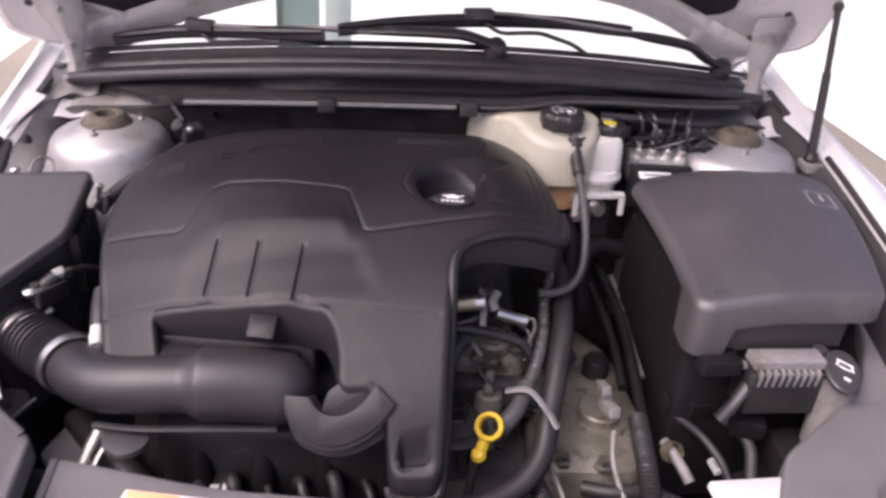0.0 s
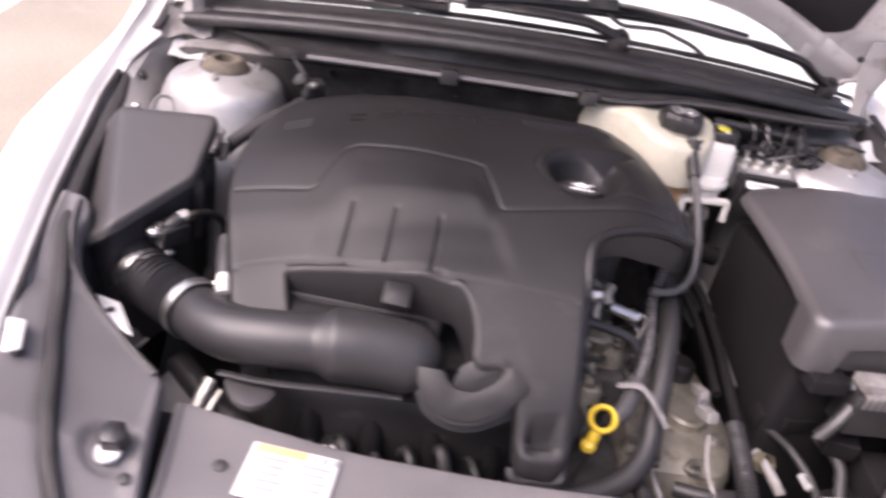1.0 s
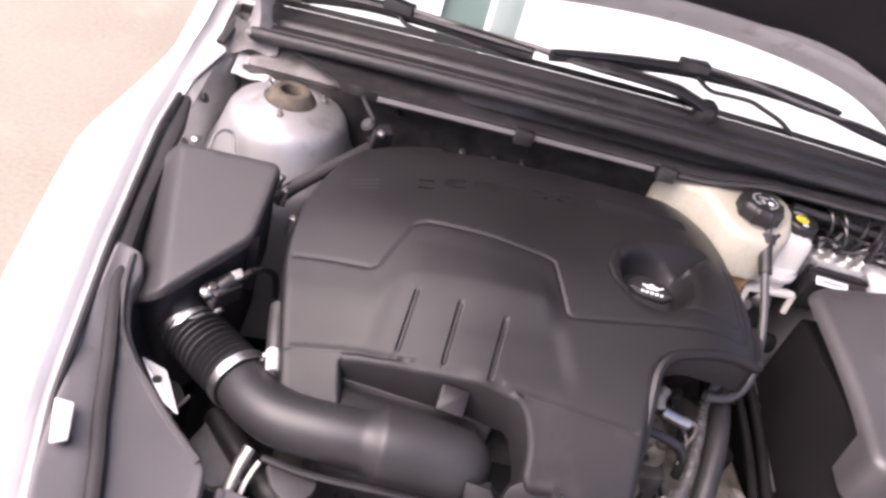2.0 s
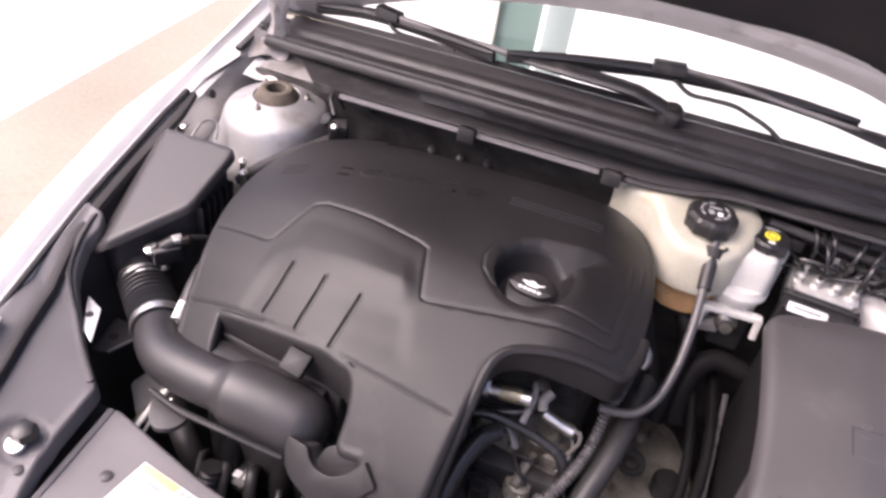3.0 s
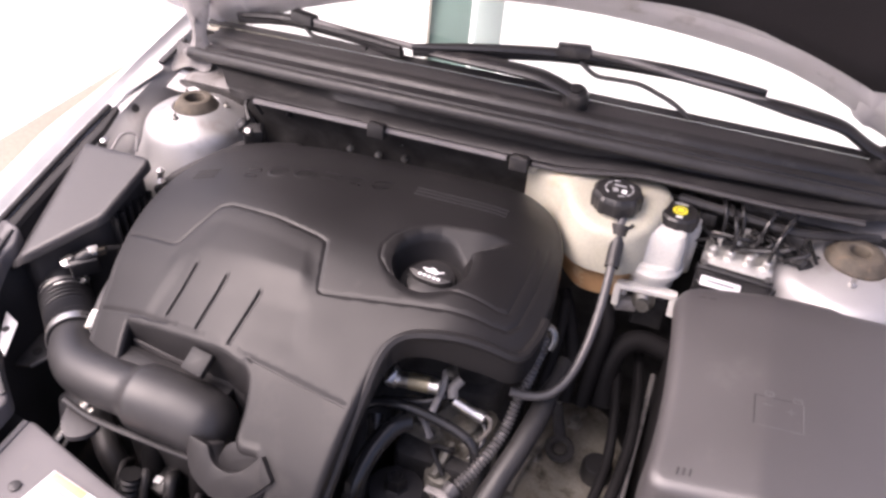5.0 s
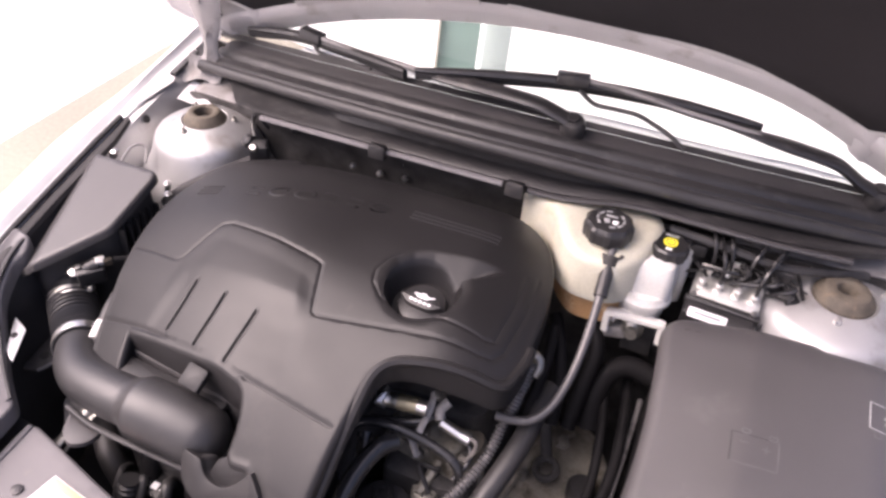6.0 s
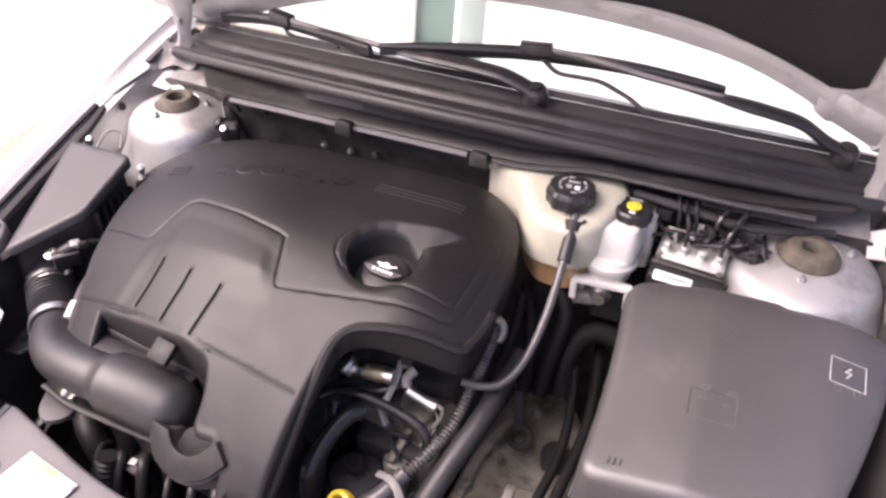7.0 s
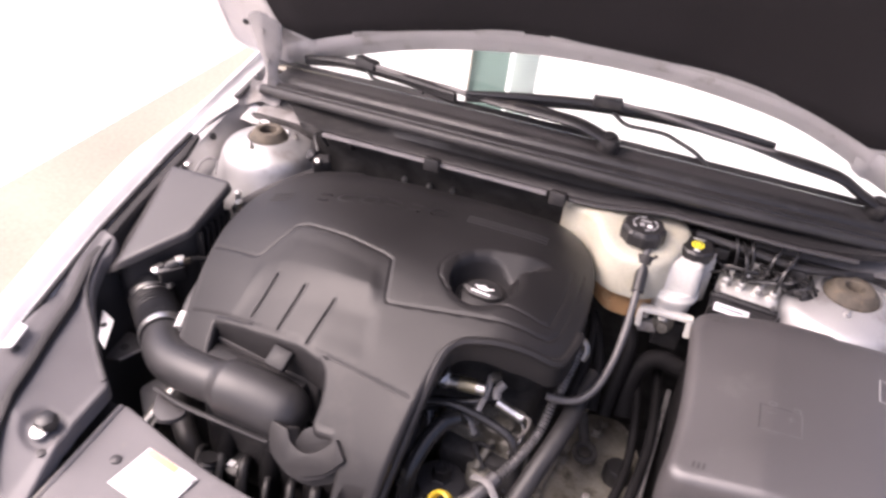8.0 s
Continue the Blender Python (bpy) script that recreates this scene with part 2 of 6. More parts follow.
def box(centre, size, bevel=0.003, m=None, bm=None, radius=0.004, taper=0.0):
    x, y, z = size[0] / 2, size[1] / 2, size[2] / 2
    place = Matrix.Translation(centre) @ (m or Matrix.Identity(4))
    radius = min(radius, 0.3 * min(x, y))
    return slab([(-x, -y), (x, -y), (x, y), (-x, y)], -z, z, bevel, radius, bm, 3, place, taper)


def dense(line, step, closed=True):
    out = []
    for a, b in zip(line, line[1:] + (line[:1] if closed else [])):
        k = max(1, round((b - a).length / step))
        out += [a.lerp(b, i / k) for i in range(k)]
    return out if closed else out + [line[-1]]


def inside(p, line):
    hit, n = False, len(line)
    for i in range(n):
        a, b = line[i], line[i - 1]
        if (a.y > p[1]) != (b.y > p[1]) and p[0] < (b.x - a.x) * (p[1] - a.y) / (b.y - a.y) + a.x:
            hit = not hit
    return hit


def off_line(p, line):
    """Distance from p to an open line of Vectors."""
    best = 9.0
    for a, b in zip(line, line[1:]):
        d = b - a
        t = max(0.0, min(1.0, (p - a).dot(d) / max(d.length_squared, 1e-12)))
        best = min(best, (p - a - t * d).length)
    return best


def sheet(line, step, height, skirt=0.02, extra=(), edge_round=0.004, thick=0.003):
    """A moulded shell over a closed outline: a fine skin at height(x, y), a rounded shoulder and a skirt down its rim."""
    from mathutils.geometry import delaunay_2d_cdt
    rim = dense(line, step)
    n = len(rim)
    area = sum(a.x * b.y - b.x * a.y for a, b in zip(rim, rim[1:] + rim[:1]))
    if area < 0:
        rim.reverse()
    normal = []
    for i in range(n):
        d = (rim[(i + 1) % n] - rim[i - 1]).normalized()
        normal.append(Vector((d.y, -d.x)))
    pts = list(rim)
    xs, ys = [p.x for p in rim], [p.y for p in rim]
    cells = {}
    for p in rim:
        cells.setdefault((int(p.x // step), int(p.y // step)), []).append(p)

    def near_rim(p):
        i, j = int(p[0] // step), int(p[1] // step)
        return any((q - Vector(p)).length < 0.6 * step for a in (-1, 0, 1) for b in (-1, 0, 1) for q in cells.get((i + a, j + b), ()))

    grid = [Vector((x, y)) for j, y in enumerate(np.arange(min(ys), max(ys), step * 0.87))
            for x in np.arange(min(xs) + (j % 2) * step / 2, max(xs), step)]
    taken = {}
    for e in extra:
        taken.setdefault((int(e[0] // 0.004), int(e[1] // 0.004)), []).append(Vector(e))
    for p in grid:
        i, j = int(p.x // 0.004), int(p.y // 0.004)
        if any((q - p).length < 0.0024 for a in (-1, 0, 1) for b in (-1, 0, 1) for q in taken.get((i + a, j + b), ())):
            continue
        if inside(p, rim) and not near_rim(p):
            pts.append(p)
    for p in (Vector(e) for e in extra):
        if inside(p, rim) and not near_rim(p):
            pts.append(p)
    edges = [(i, (i + 1) % n) for i in range(n)]
    verts, _, faces, _, _, _ = delaunay_2d_cdt(pts, edges, [list(range(n))], 1, 1e-6)
    bm = bmesh.new()
    vs = [bm.verts.new((v.x, v.y, height(v.x, v.y))) for v in verts]
    for f in faces:
        if len(set(f)) >= 3:
            bm.faces.new([vs[i] for i in f])
    last = vs[:n]
    low = skirt if callable(skirt) else (lambda x, y: skirt)
    for out, down in ((0.35 * edge_round, 0.12 * edge_round), (0.75 * edge_round, 0.45 * edge_round), (edge_round, edge_round), (edge_round + 0.001, None)):
        ring = []
        for i in range(n):
            z = height(rim[i].x, rim[i].y)
            q = rim[i] + out * normal[i]
            ring.append(bm.verts.new((q.x, q.y, z - (down if down is not None else low(rim[i].x, rim[i].y)))))
        for i in range(n):
            j = (i + 1) % n
            bm.faces.new((last[i], last[j], ring[j], ring[i]))
        last = ring
    return bm


def smooth01(t):
    t = max(0.0, min(1.0, t))
    return t * t * (3 - 2 * t)


def between(table, v):
    """Value at v of a table of (place, value), eased between its rows."""
    if v <= table[0][0]:
        return table[0][1]
    for (a, p), (b, q) in zip(table, table[1:]):
        if v <= b:
            return p + (q - p) * (v - a) / (b - a)
    return table[-1][1]


def loft(rows, bm=None, close=False):
    """A skin through rows of points."""
    bm = bm or bmesh.new()
    grid = [[bm.verts.new(p) for p in row] for row in rows]
    for a, b in zip(grid, grid[1:]):
        for k in range(len(a) - (0 if close else 1)):
            j = (k + 1) % len(a)
            bm.faces.new((a[k], a[j], b[j], b[k]))
    return bm


def thicken(bm, t):
    """Gives a skin a thickness t along its normals."""
    bmesh.ops.recalc_face_normals(bm, faces=bm.faces)
    bmesh.ops.solidify(bm, geom=bm.faces[:], thickness=t)
    return bm


def screw(parent, name, at, r=0.008, mat=None, label="", axis=(0, 0, 1)):
    return part(name, lathe([(r, -0.004), (r, 0.002), (r * 0.85, 0.0035), (0, 0.0035)], at, 6 if r < 0.0075 else 16, axis), mat or STEEL, parent, label)


def clamp(parent, at, axis, r, label="bright steel hose clamp"):
    """A worm-drive band round a hose, with its screw housing."""
    bm = lathe([(r, -0.007), (r + 0.0025, -0.007), (r + 0.0028, 0.0), (r + 0.0025, 0.007), (r, 0.007)], at, 36, axis)
    a = Vector(axis).normalized()
    s = a.cross(Vector((0, 0, 1))).normalized()
    top = s.cross(a)
    c = Vector(at) + (r + 0.004) * (0.60 * top - 0.80 * s)
    sweep([c - 0.008 * s + 0.006 * top, c + 0.008 * s - 0.006 * top], 0.0052, 8, 0.01, bm=bm)
    return part("hose_clamp", bm, STEEL, parent, label)

# ---- the setting ----
NEAR = (-60, -20, -6, -2, 0, 2, 6, 20, 60)
# wide white sheet just below the lane
single("ground", loft([[(x, y, -0.02) for x in NEAR] for y in NEAR]), GROUNDWHITE, "plain white ground sheet round the car", "ground", "structure")
lane = thing("road", "tan stained concrete lane under the parked car", "road", (0, 3, 0), kind="structure")
EDGE_W, EDGE_E = -2.2, 2.52
for k in range(2):
    y0 = -14 + 28 * k
    part("slab", slab([(EDGE_W, y0), (EDGE_E, y0), (EDGE_E, y0 + 27.985), (EDGE_W, y0 + 27.985)], -0.06, 0.0, 0.008, 0.01), CONCRETE, lane)


# cowl line: how far the scuttle sweeps back and drops towards the sides
def sweepback(x):
    return 0.27 * x * x


def dropside(x):
    return -0.17 * x * x


XS = [-0.66 + 1.32 * i / 44 for i in range(45)]

# firewall
rows = []
for y, z, k in ((1.0, 0.36, 0.03), (0.995, 0.45, 0.03), (0.99, 0.70, 0.03), (0.985, 0.90, 0.04), (0.965, 0.935, 0.05), (0.955, 0.955, 0.06)):
    rows.append([(x, y + k * x * x * 3, z - 0.10 * x * x) for x in XS])
fire = thing("firewall", "dark painted firewall behind the engine", "firewall", (0, 0.99, 0.45), kind="structure")
part("panel", thicken(loft(rows), 0.006), DEEP, fire)
for x, y, z in ((-0.39, 0.974, 0.925), (-0.27, 0.972, 0.885), (-0.215, 0.972, 0.885), (-0.165, 0.972, 0.89)):
    part("stud", lathe([(0.006, 0), (0.006, 0.006), (0.003, 0.010), (0, 0.010)], (x, y + 0.006, z), 10, (0, -1, 0)), BLACK if x < -0.3 else STEEL, fire)
part("clip", sweep([(-0.168, 0.972, 0.922), (-0.158, 0.968, 0.935), (-0.152, 0.968, 0.948)], 0.004, 8), PRINT, fire, "small white plastic clip")

# cowl trim: a moulded black scuttle panel with its grooves and the rubber seal on it
PROFILE = [(0.955, 0.952, 0.0), (0.930, 0.962, 0.0), (0.926, 0.978, 0.05), (0.934, 0.984, 0.15), (0.958, 0.985, 0.4), (0.960, 1.004, 0.75), (0.946, 1.019, 1.0),
           (0.956, 1.022, 1.0), (0.959, 1.029, 1.0), (0.974, 1.031, 1.0), (0.978, 1.026, 1.0), (0.983, 1.026, 1.0), (0.987, 1.034, 1.0), (1.004, 1.037, 1.0),
           (1.008, 1.032, 1.0), (1.013, 1.031, 1.0)]


def scuttle(x, y, z, k):
    """The lower rows of the scuttle end sooner at the sides than the upper ones, and curl back to meet them."""
    x = x * ((0.74 if x < 0 else 0.93) * (1 - k) + k)
    curl = max(0.0, (abs(x) - 0.40) / 0.2) ** 2 * (1 - k)
    lift = smooth01((x - 0.10) / 0.16) * (1 - k)
    return (x, y + k * sweepback(x) + 0.05 * x * x + 0.05 * curl + 0.018 * lift, z + (0.25 + 0.75 * k) * dropside(x) - 0.005 * curl + 0.012 * lift)


rows = [[scuttle(x, y, z, k) for x in XS] for y, z, k in PROFILE]
cowl = thing("cowl_panel", "black plastic scuttle panel at the foot of the windscreen, dusty", "cowl panel", (0, 0.96, 0.95))
part("panel", thicken(loft(rows), 0.003), COWL, cowl, sharp=55)
tray = [(1.013, 1.0315, 1.0), (1.017, 1.0335, 1.0), (1.026, 1.0350, 1.0), (1.036, 1.0365, 1.0), (1.041, 1.0385, 1.0)]
part("tray", thicken(loft([[scuttle(x, y, z, k) for x in XS] for y, z, k in tray]), 0.003), LID, cowl, "smooth grey strip at the edge of the glass")
part("hood_seal", sweep([(x, 0.934 + 1.18 * sweepback(x), 1.026 + dropside(x)) for x in XS], 0.011, 10, 0.02), RUBBER, cowl, "dusty black rubber hood seal")
for x0, x1 in ((-0.43, -0.205), (-0.18, 0.03)):
    pts = [(x, 0.922 + 0.05 * x * x, 0.972 + 0.25 * dropside(x)) for x in np.linspace(x0, x1, 7)]
    part("edge_strip", sweep(pts, 0.006, 8, 0.02, flat=0.8), PANEL, cowl, "grey edge strip of the scuttle")
pts = [(x, 0.922 + 0.05 * x * x + 0.018 * smooth01((x - 0.10) / 0.16) + 0.10 * max(0.0, x - 0.45), 0.973 + 0.25 * dropside(x) + 0.012 * smooth01((x - 0.10) / 0.16)) for x in np.linspace(0.072, 0.56, 16)]
part("edge_strip", sweep(pts, 0.0055, 8, 0.02, flat=0.8), LID, cowl, "grey edge strip of the scuttle")
for x in (-0.192, 0.052):
    part("retainer", box((x, 0.918, 0.972), (0.03, 0.016, 0.024), 0.004), BLACK, cowl)
part("washer_mark", sweep([(0.318, 0.972, 1.004), (0.338, 0.968, 0.998), (0.363, 0.970, 1.000)], 0.002, 6), DUCT, cowl)

# bulkhead that closes the body under the glass
XW = [-0.76 + 1.52 * i / 40 for i in range(41)]
rows = [[(x, 1.044 + 1.18 * sweepback(x) + dy, (1.026 + dropside(x)) * f + (1 - f) * 0.36) for x in XW] for dy, f in ((0.0, 1.0), (0.012, 0.97), (0.02, 0.85), (0.02, 0.4), (0.02, 0.0))]
single("bulkhead", thicken(loft(rows), 0.004), DUSTY, "dusty sheet-metal bulkhead under the windscreen", "bulkhead", "structure")

# windscreen and what stands behind it
rows = []
for s in np.linspace(0, 0.85, 12):
    rows.append([(x * (1 - 0.10 * s), 1.040 + 1.18 * sweepback(x) * (1 - 0.3 * s) + s * math.cos(radians(31)), 1.039 + dropside(x) * (1 - s) + s * math.sin(radians(31)))
                 for x in [-0.70 + 1.4 * i / 40 for i in range(41)]])
screen = thing("windscreen", "clear laminated windscreen glass with a black lower border", "windscreen", (0, 1.09, 1.05), kind="structure")
pane = part("pane", thicken(loft(rows), 0.005), GLASS, screen)
pane.visible_shadow = False
part("border", thicken(loft([[(x, 1.038 + 1.18 * sweepback(x) + s * math.cos(radians(31)), 1.039 + dropside(x) + s * math.sin(radians(31)) + 0.0035)
                              for x in [-0.70 + 1.4 * i / 40 for i in range(41)]] for s in (0.0, 0.012)]), 0.002), RUBBER, screen)

# ---- bodywork ----
# panel added behind the glass to give its bright reflection and green band
glare = thing("sunshade", "white panel with a grey-green band, added for the bright bands seen in the windscreen", "sunshade", (0, 1.55, 0.95))
XB = (-0.85, -0.338, -0.234, -0.222, -0.160, 0.85)
for a, b, mat, lab in ((XB[0], XB[1], GLAREPANEL, ""), (XB[1], XB[2], GREEN, "grey-green upright band"), (XB[2], XB[3], GLAREPANEL, ""),
                       (XB[3], XB[4], PALEBAND, "pale band"), (XB[4], XB[5], GLAREPANEL, "")):
    rows = []
    for s in (0, 0.12, 0.24, 0.36):
        rows.append([(x, 1.53 + 0.2 * s + (0.012 if mat is GREEN else 0.006 * math.sin(x * 40)), 0.80 + 1.4 * s) for x in np.linspace(a, b, 10)])
    part("panel", thicken(loft(rows), 0.004), mat, glare, lab)
dash = [(y, z) for y, z in ((1.14, 0.95), (1.2, 0.93), (1.3, 0.88), (1.4, 0.83), (1.55, 0.79), (1.62, 0.7))]
single("dashboard", thicken(loft([[(x, y + 0.2 * x * x, z - 0.06 * x * x) for x in np.linspace(-0.70, 0.70, 23)] for y, z in dash]), 0.01), DASH,
       "pale dashboard top under the windscreen glass", "dashboard")


def fender_row(y, side):
    """Cross-section of a front fender at y, from its inner flange over the crest and down the outside."""
    z = between([(0.0, 0.66), (0.2, 0.74), (0.4, 0.795), (0.6, 0.845), (0.83, 0.89), (1.05, 0.955), (1.3, 1.0)], y)
    x = between([(0.0, 0.58), (0.2, 0.665), (0.4, 0.705), (0.6, 0.722), (0.83, 0.735), (1.05, 0.715), (1.3, 0.72)], y)
    sec = ((-0.012, -0.035), (-0.008, -0.012), (0.0, -0.010), (0.012, -0.008), (0.017, 0.002), (0.030, 0.004), (0.055, -0.004), (0.085, -0.022),
           (0.115, -0.055), (0.14, -0.11), (0.155, -0.20), (0.16, -0.34), (0.15, -0.46))
    k = 1 - 0.42 * smooth01((y - 0.80) / 0.25)
    return [(side * (x + a * (k if a > 0.02 else 1)), y, z + b) for a, b in sec]


def fender(side):
    f = thing("front_fender", "silver metallic front fender beside the engine bay", "fender", (side * 0.78, 0.6, 0.4), "front fenders")
    part("skin", thicken(loft([fender_row(y, side) for y in np.linspace(0.02, 1.32, 40)]), 0.002), SILVER, f, sharp=60)
    rim = [Vector(fender_row(y, side)[2]) + Vector((-side * 0.004, 0, 0.003)) for y in np.linspace(0.30, 0.90, 20)]
    part("edge_seal", sweep(rim, 0.0055, 8, 0.03), RUBBER, f, "black rubber edge seal")
    return f


left_fender = fender(-1)
fender(1)


def apron(side):
    """Inner wing: the sheet-metal wall between the fender flange and the wheel housing."""
    rows = []
    for y in np.linspace(0.30, 1.10, 33):
        x, _, z = fender_row(y, side)[1]
        x = abs(x)
        dip = 0.03 * math.exp(-((y - 0.80) / 0.12) ** 2)
        rows.append([(side * (x + 0.004), y, z - 0.004), (side * (x - 0.015), y, z - 0.008), (side * (x - 0.030), y, z - 0.025 - dip),
                     (side * (x - 0.045), y, z - 0.10 - dip), (side * (x - 0.075), y, z - 0.20), (side * (x - 0.10), y, z - 0.40)])
    a = thing("inner_wing", "inner wing panel with dust and rubber grommets, silver-grey left and dark grey right", "inner wing", (side * 0.68, 0.7, 0.45), "inner wings")
    # left panel in silver body paint, right panel in much darker lid plastic
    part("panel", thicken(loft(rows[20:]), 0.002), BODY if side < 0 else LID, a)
    part("front_liner", thicken(loft(rows[:21]), 0.002), SHADOWY, a, "dark grey plastic liner on the front half")
    return a


left_wing = apron(-1)
right_wing = apron(1)


def crumpled(x0, x1, y0, y1, z, seed):
    """A pressed bracket of thin sheet with folds."""
    r = random.Random(seed)
    p = [r.uniform(0, 6) for _ in range(4)]
    return thicken(loft([[(x, y, z + 0.005 * math.sin(60 * x + p[0]) * math.sin(75 * y + p[1]) + 0.003 * math.sin(110 * x + p[2]) + 0.25 * (y - y0)) for x in np.linspace(x0, x1, 14)]
                         for y in np.linspace(y0, y1, 12)]), 0.002)


def flange(side):
    """The fender's inner flange widens into a bare tongue in front of the hinge."""
    rows = []
    for y, w in ((0.925, 0.002), (0.945, 0.010), (0.975, 0.017), (1.000, 0.024), (1.018, 0.029), (1.026, 0.025), (1.030, 0.012)):
        x, _, z = fender_row(y, side)[2]
        rows.append([(x + side * 0.006, y, z + 0.0035), (x, y, z + 0.003), (x - 0.5 * side * w, y, z + 0.002), (x - side * w, y, z - 0.002)])
    return thicken(loft(rows), 0.0016)


for side, wing in ((-1, left_wing), (1, right_wing)):
    part("flange_tab", flange(side), SILVER, wing, "bare silver flange tongue")
    c = -0.638 if side < 0 else 0.690
    part("bracket", crumpled(c - 0.036, c + 0.036, 1.002, 1.056, 0.904, 3 + side), SILVER, wing, "bare silver folded bracket")
    # black strip added for the shadowed gap between fender and hinge plate
    part("gap_shadow", sweep([(side * 0.703, 1.034, 0.938), (side * 0.697, 1.060, 0.948), (side * 0.690, 1.100, 0.962)], 0.0085, 8, flat=0.5), RUBBER, wing, "black strip for the shadow in the gap at the end of the fender")
    if side < 0:
        # sloping plate from the hinge foot to the folded bracket
        rows = [[(side * x, y + 0.3 * (0.66 - x) + 0.004 * math.sin(90 * x), z + 0.004 * math.sin(120 * x + 40 * y)) for x in np.linspace(0.612, 0.690, 14)] for y, z in ((1.052, 0.925), (1.060, 0.932), (1.070, 0.940), (1.082, 0.951), (1.092, 0.966))]
        part("hinge_plate", thicken(loft(rows), 0.002), DUSTY, wing, "grey sheet plate at the foot of the hinge")

# wide black strip beside the fender, run on round the lamp panel
strip_rows = []
for x, y, w in ((0.557, 0.166, 0.009), (0.582, 0.200, 0.010), (0.598, 0.232, 0.010), (0.614, 0.280, 0.010), (0.631, 0.340, 0.010), (0.647, 0.390, 0.010), (0.667, 0.465, 0.010), (0.691, 0.550, 0.010), (0.704, 0.620, 0.013),
                (0.711, 0.700, 0.014), (0.713, 0.780, 0.014), (0.713, 0.850, 0.013), (0.716, 0.905, 0.008)):
    fx, _, fz = fender_row(y, 1)[1]
    low = 0.7375 - 0.45 * max(0.0, 0.26 - y) + 0.35 * max(0.0, x - 0.53) + 0.38 * max(0.0, y - 0.47)
    k = smooth01((y - 0.46) / 0.16)
    z = (low + 0.008) * (1 - k) + (fz - 0.002) * k
    strip_rows.append([(-(x + u * w), y, z + 0.0035 * (1 - u * u) - 0.006 * (abs(u) > 0.95)) for u in (-1, -0.7, -0.35, 0, 0.35, 0.7, 1)])
part("wide_strip", thicken(loft(strip_rows), 0.002), SHADOWY, left_fender, "wide black strip along the fender and the lamp panel")
for y, z in ((0.93, 0.89), (0.83, 0.865)):
    part("plug", lathe([(0.008, 0), (0.008, 0.003), (0, 0.004)], (-0.695, y, z), 12, (1, 0, 0.6)), RUBBER, left_wing)
part("loop", sweep([(-0.655, 0.80, 0.87), (-0.648, 0.835, 0.895), (-0.63, 0.85, 0.89), (-0.62, 0.83, 0.87)], 0.0025, 8), DUSTY, left_wing)


def strut_tower(x, y, z, k, name_label):
    """A pressed dome with a flat conical top, its low rusty mount, studs and nuts."""
    t = thing("strut_tower", name_label, "strut tower", (x, y, 0.5), "strut towers")
    top, hole = z - 0.934, (0.0045 if k > 1 else 0.0)
    part("dome", lathe([(r * k, h + top) for r, h in ((0.150, 0.52), (0.146, 0.74), (0.140, 0.800), (0.124, 0.822), (0.112, 0.842), (0.104, 0.862), (0.0985, 0.880), (0.0945, 0.890), (0.089, 0.8975), (0.082, 0.902),
                        (0.066, 0.909), (0.052, 0.9155), (0.043, 0.918), (0.038, 0.913))], (x, y, 0), 56), BODY, t, "silver painted pressed dome")
    part("mount", lathe([(r * min(k, 1.14), h + top) for r, h in ((0.040, 0.914), (0.0395, 0.918), (0.037, 0.922), (0.0325, 0.928), (0.029, 0.9325), (0.026, 0.934), (0.0205 - hole, 0.934), (0.0180 - hole, 0.9325), (0.0168 - hole, 0.929), (0.0165 - hole, 0.916), (0.006, 0.914), (0, 0.914))],
                        (x, y, 0), 36), RUST, t, "rusty steel strut mount with an open centre", 24)
    # dark disc set in the bore to blacken it like a deep hole in shadow
    part("bore", lathe([(0.0155 - hole, 0.0), (0.0150 - hole, 0.002), (0.009, 0.002), (0.008, -0.001), (0, -0.001)], (x, y, z - 0.0185), 20), SHADOWY, t, "dark disc for the shadow in the open bore")
    for a in (25, 142, 262):
        p = Vector((x + 0.054 * k * math.cos(radians(a)), y + 0.054 * k * math.sin(radians(a)), z - 0.021))
        bm = lathe([(0.0062, 0), (0.0062, 0.005), (0.0052, 0.006), (0.0032, 0.006), (0.0032, 0.012), (0, 0.013)], p, 6)
        part("stud_nut", bm, STEEL if k > 1 else FOIL, t)
    return t


strut_tower(-0.563, 0.942, 0.938, 1.0, "silver painted strut tower with a rusty mount beside the air box")
tower = strut_tower(0.570, 0.956, 0.932, 1.17, "silver painted strut tower with a rusty mount behind the fuse box")
part("wire", sweep([(0.462, 0.875, 0.84), (0.470, 0.895, 0.868), (0.492, 0.920, 0.893), (0.505, 0.934, 0.899)], 0.002, 6), RUBBER, tower)

# shelf between tower and firewall
for s in (-1, 1):
    rows = [[(s * x, y, z) for x in (0.52, 0.57, 0.62, 0.68, 0.73)] for y, z in ((0.90, 0.60), (0.93, 0.79), (1.02, 0.83), (1.06, 0.85), (1.12, 0.865), (1.14, 0.90), (1.155, 0.945))]
    single("rear_shelf", thicken(loft(rows), 0.004), DUSTY, "silver-grey sheet-metal shelf behind the strut tower", "body panel", group="rear shelves")

for s in (-1, 1):
    xs = np.linspace(0.40, 0.655, 12)
    rows = [[(s * x, 0.955 + 0.18 * x * x + dy + 0.10 * back * x * x, 0.957 - 0.10 * x * x + dz) for x in xs] for dy, dz, back in ((0.0, 0.0, 0), (0.010, 0.004, 0), (0.035, 0.004, 0.3), (0.060, 0.020, 0.6))]
    part("top_shelf", thicken(loft(rows), 0.003), DUSTY, fire, "grey sheet-metal shelf on top of the firewall")

# hood, held up
HOOD_A = radians(58)


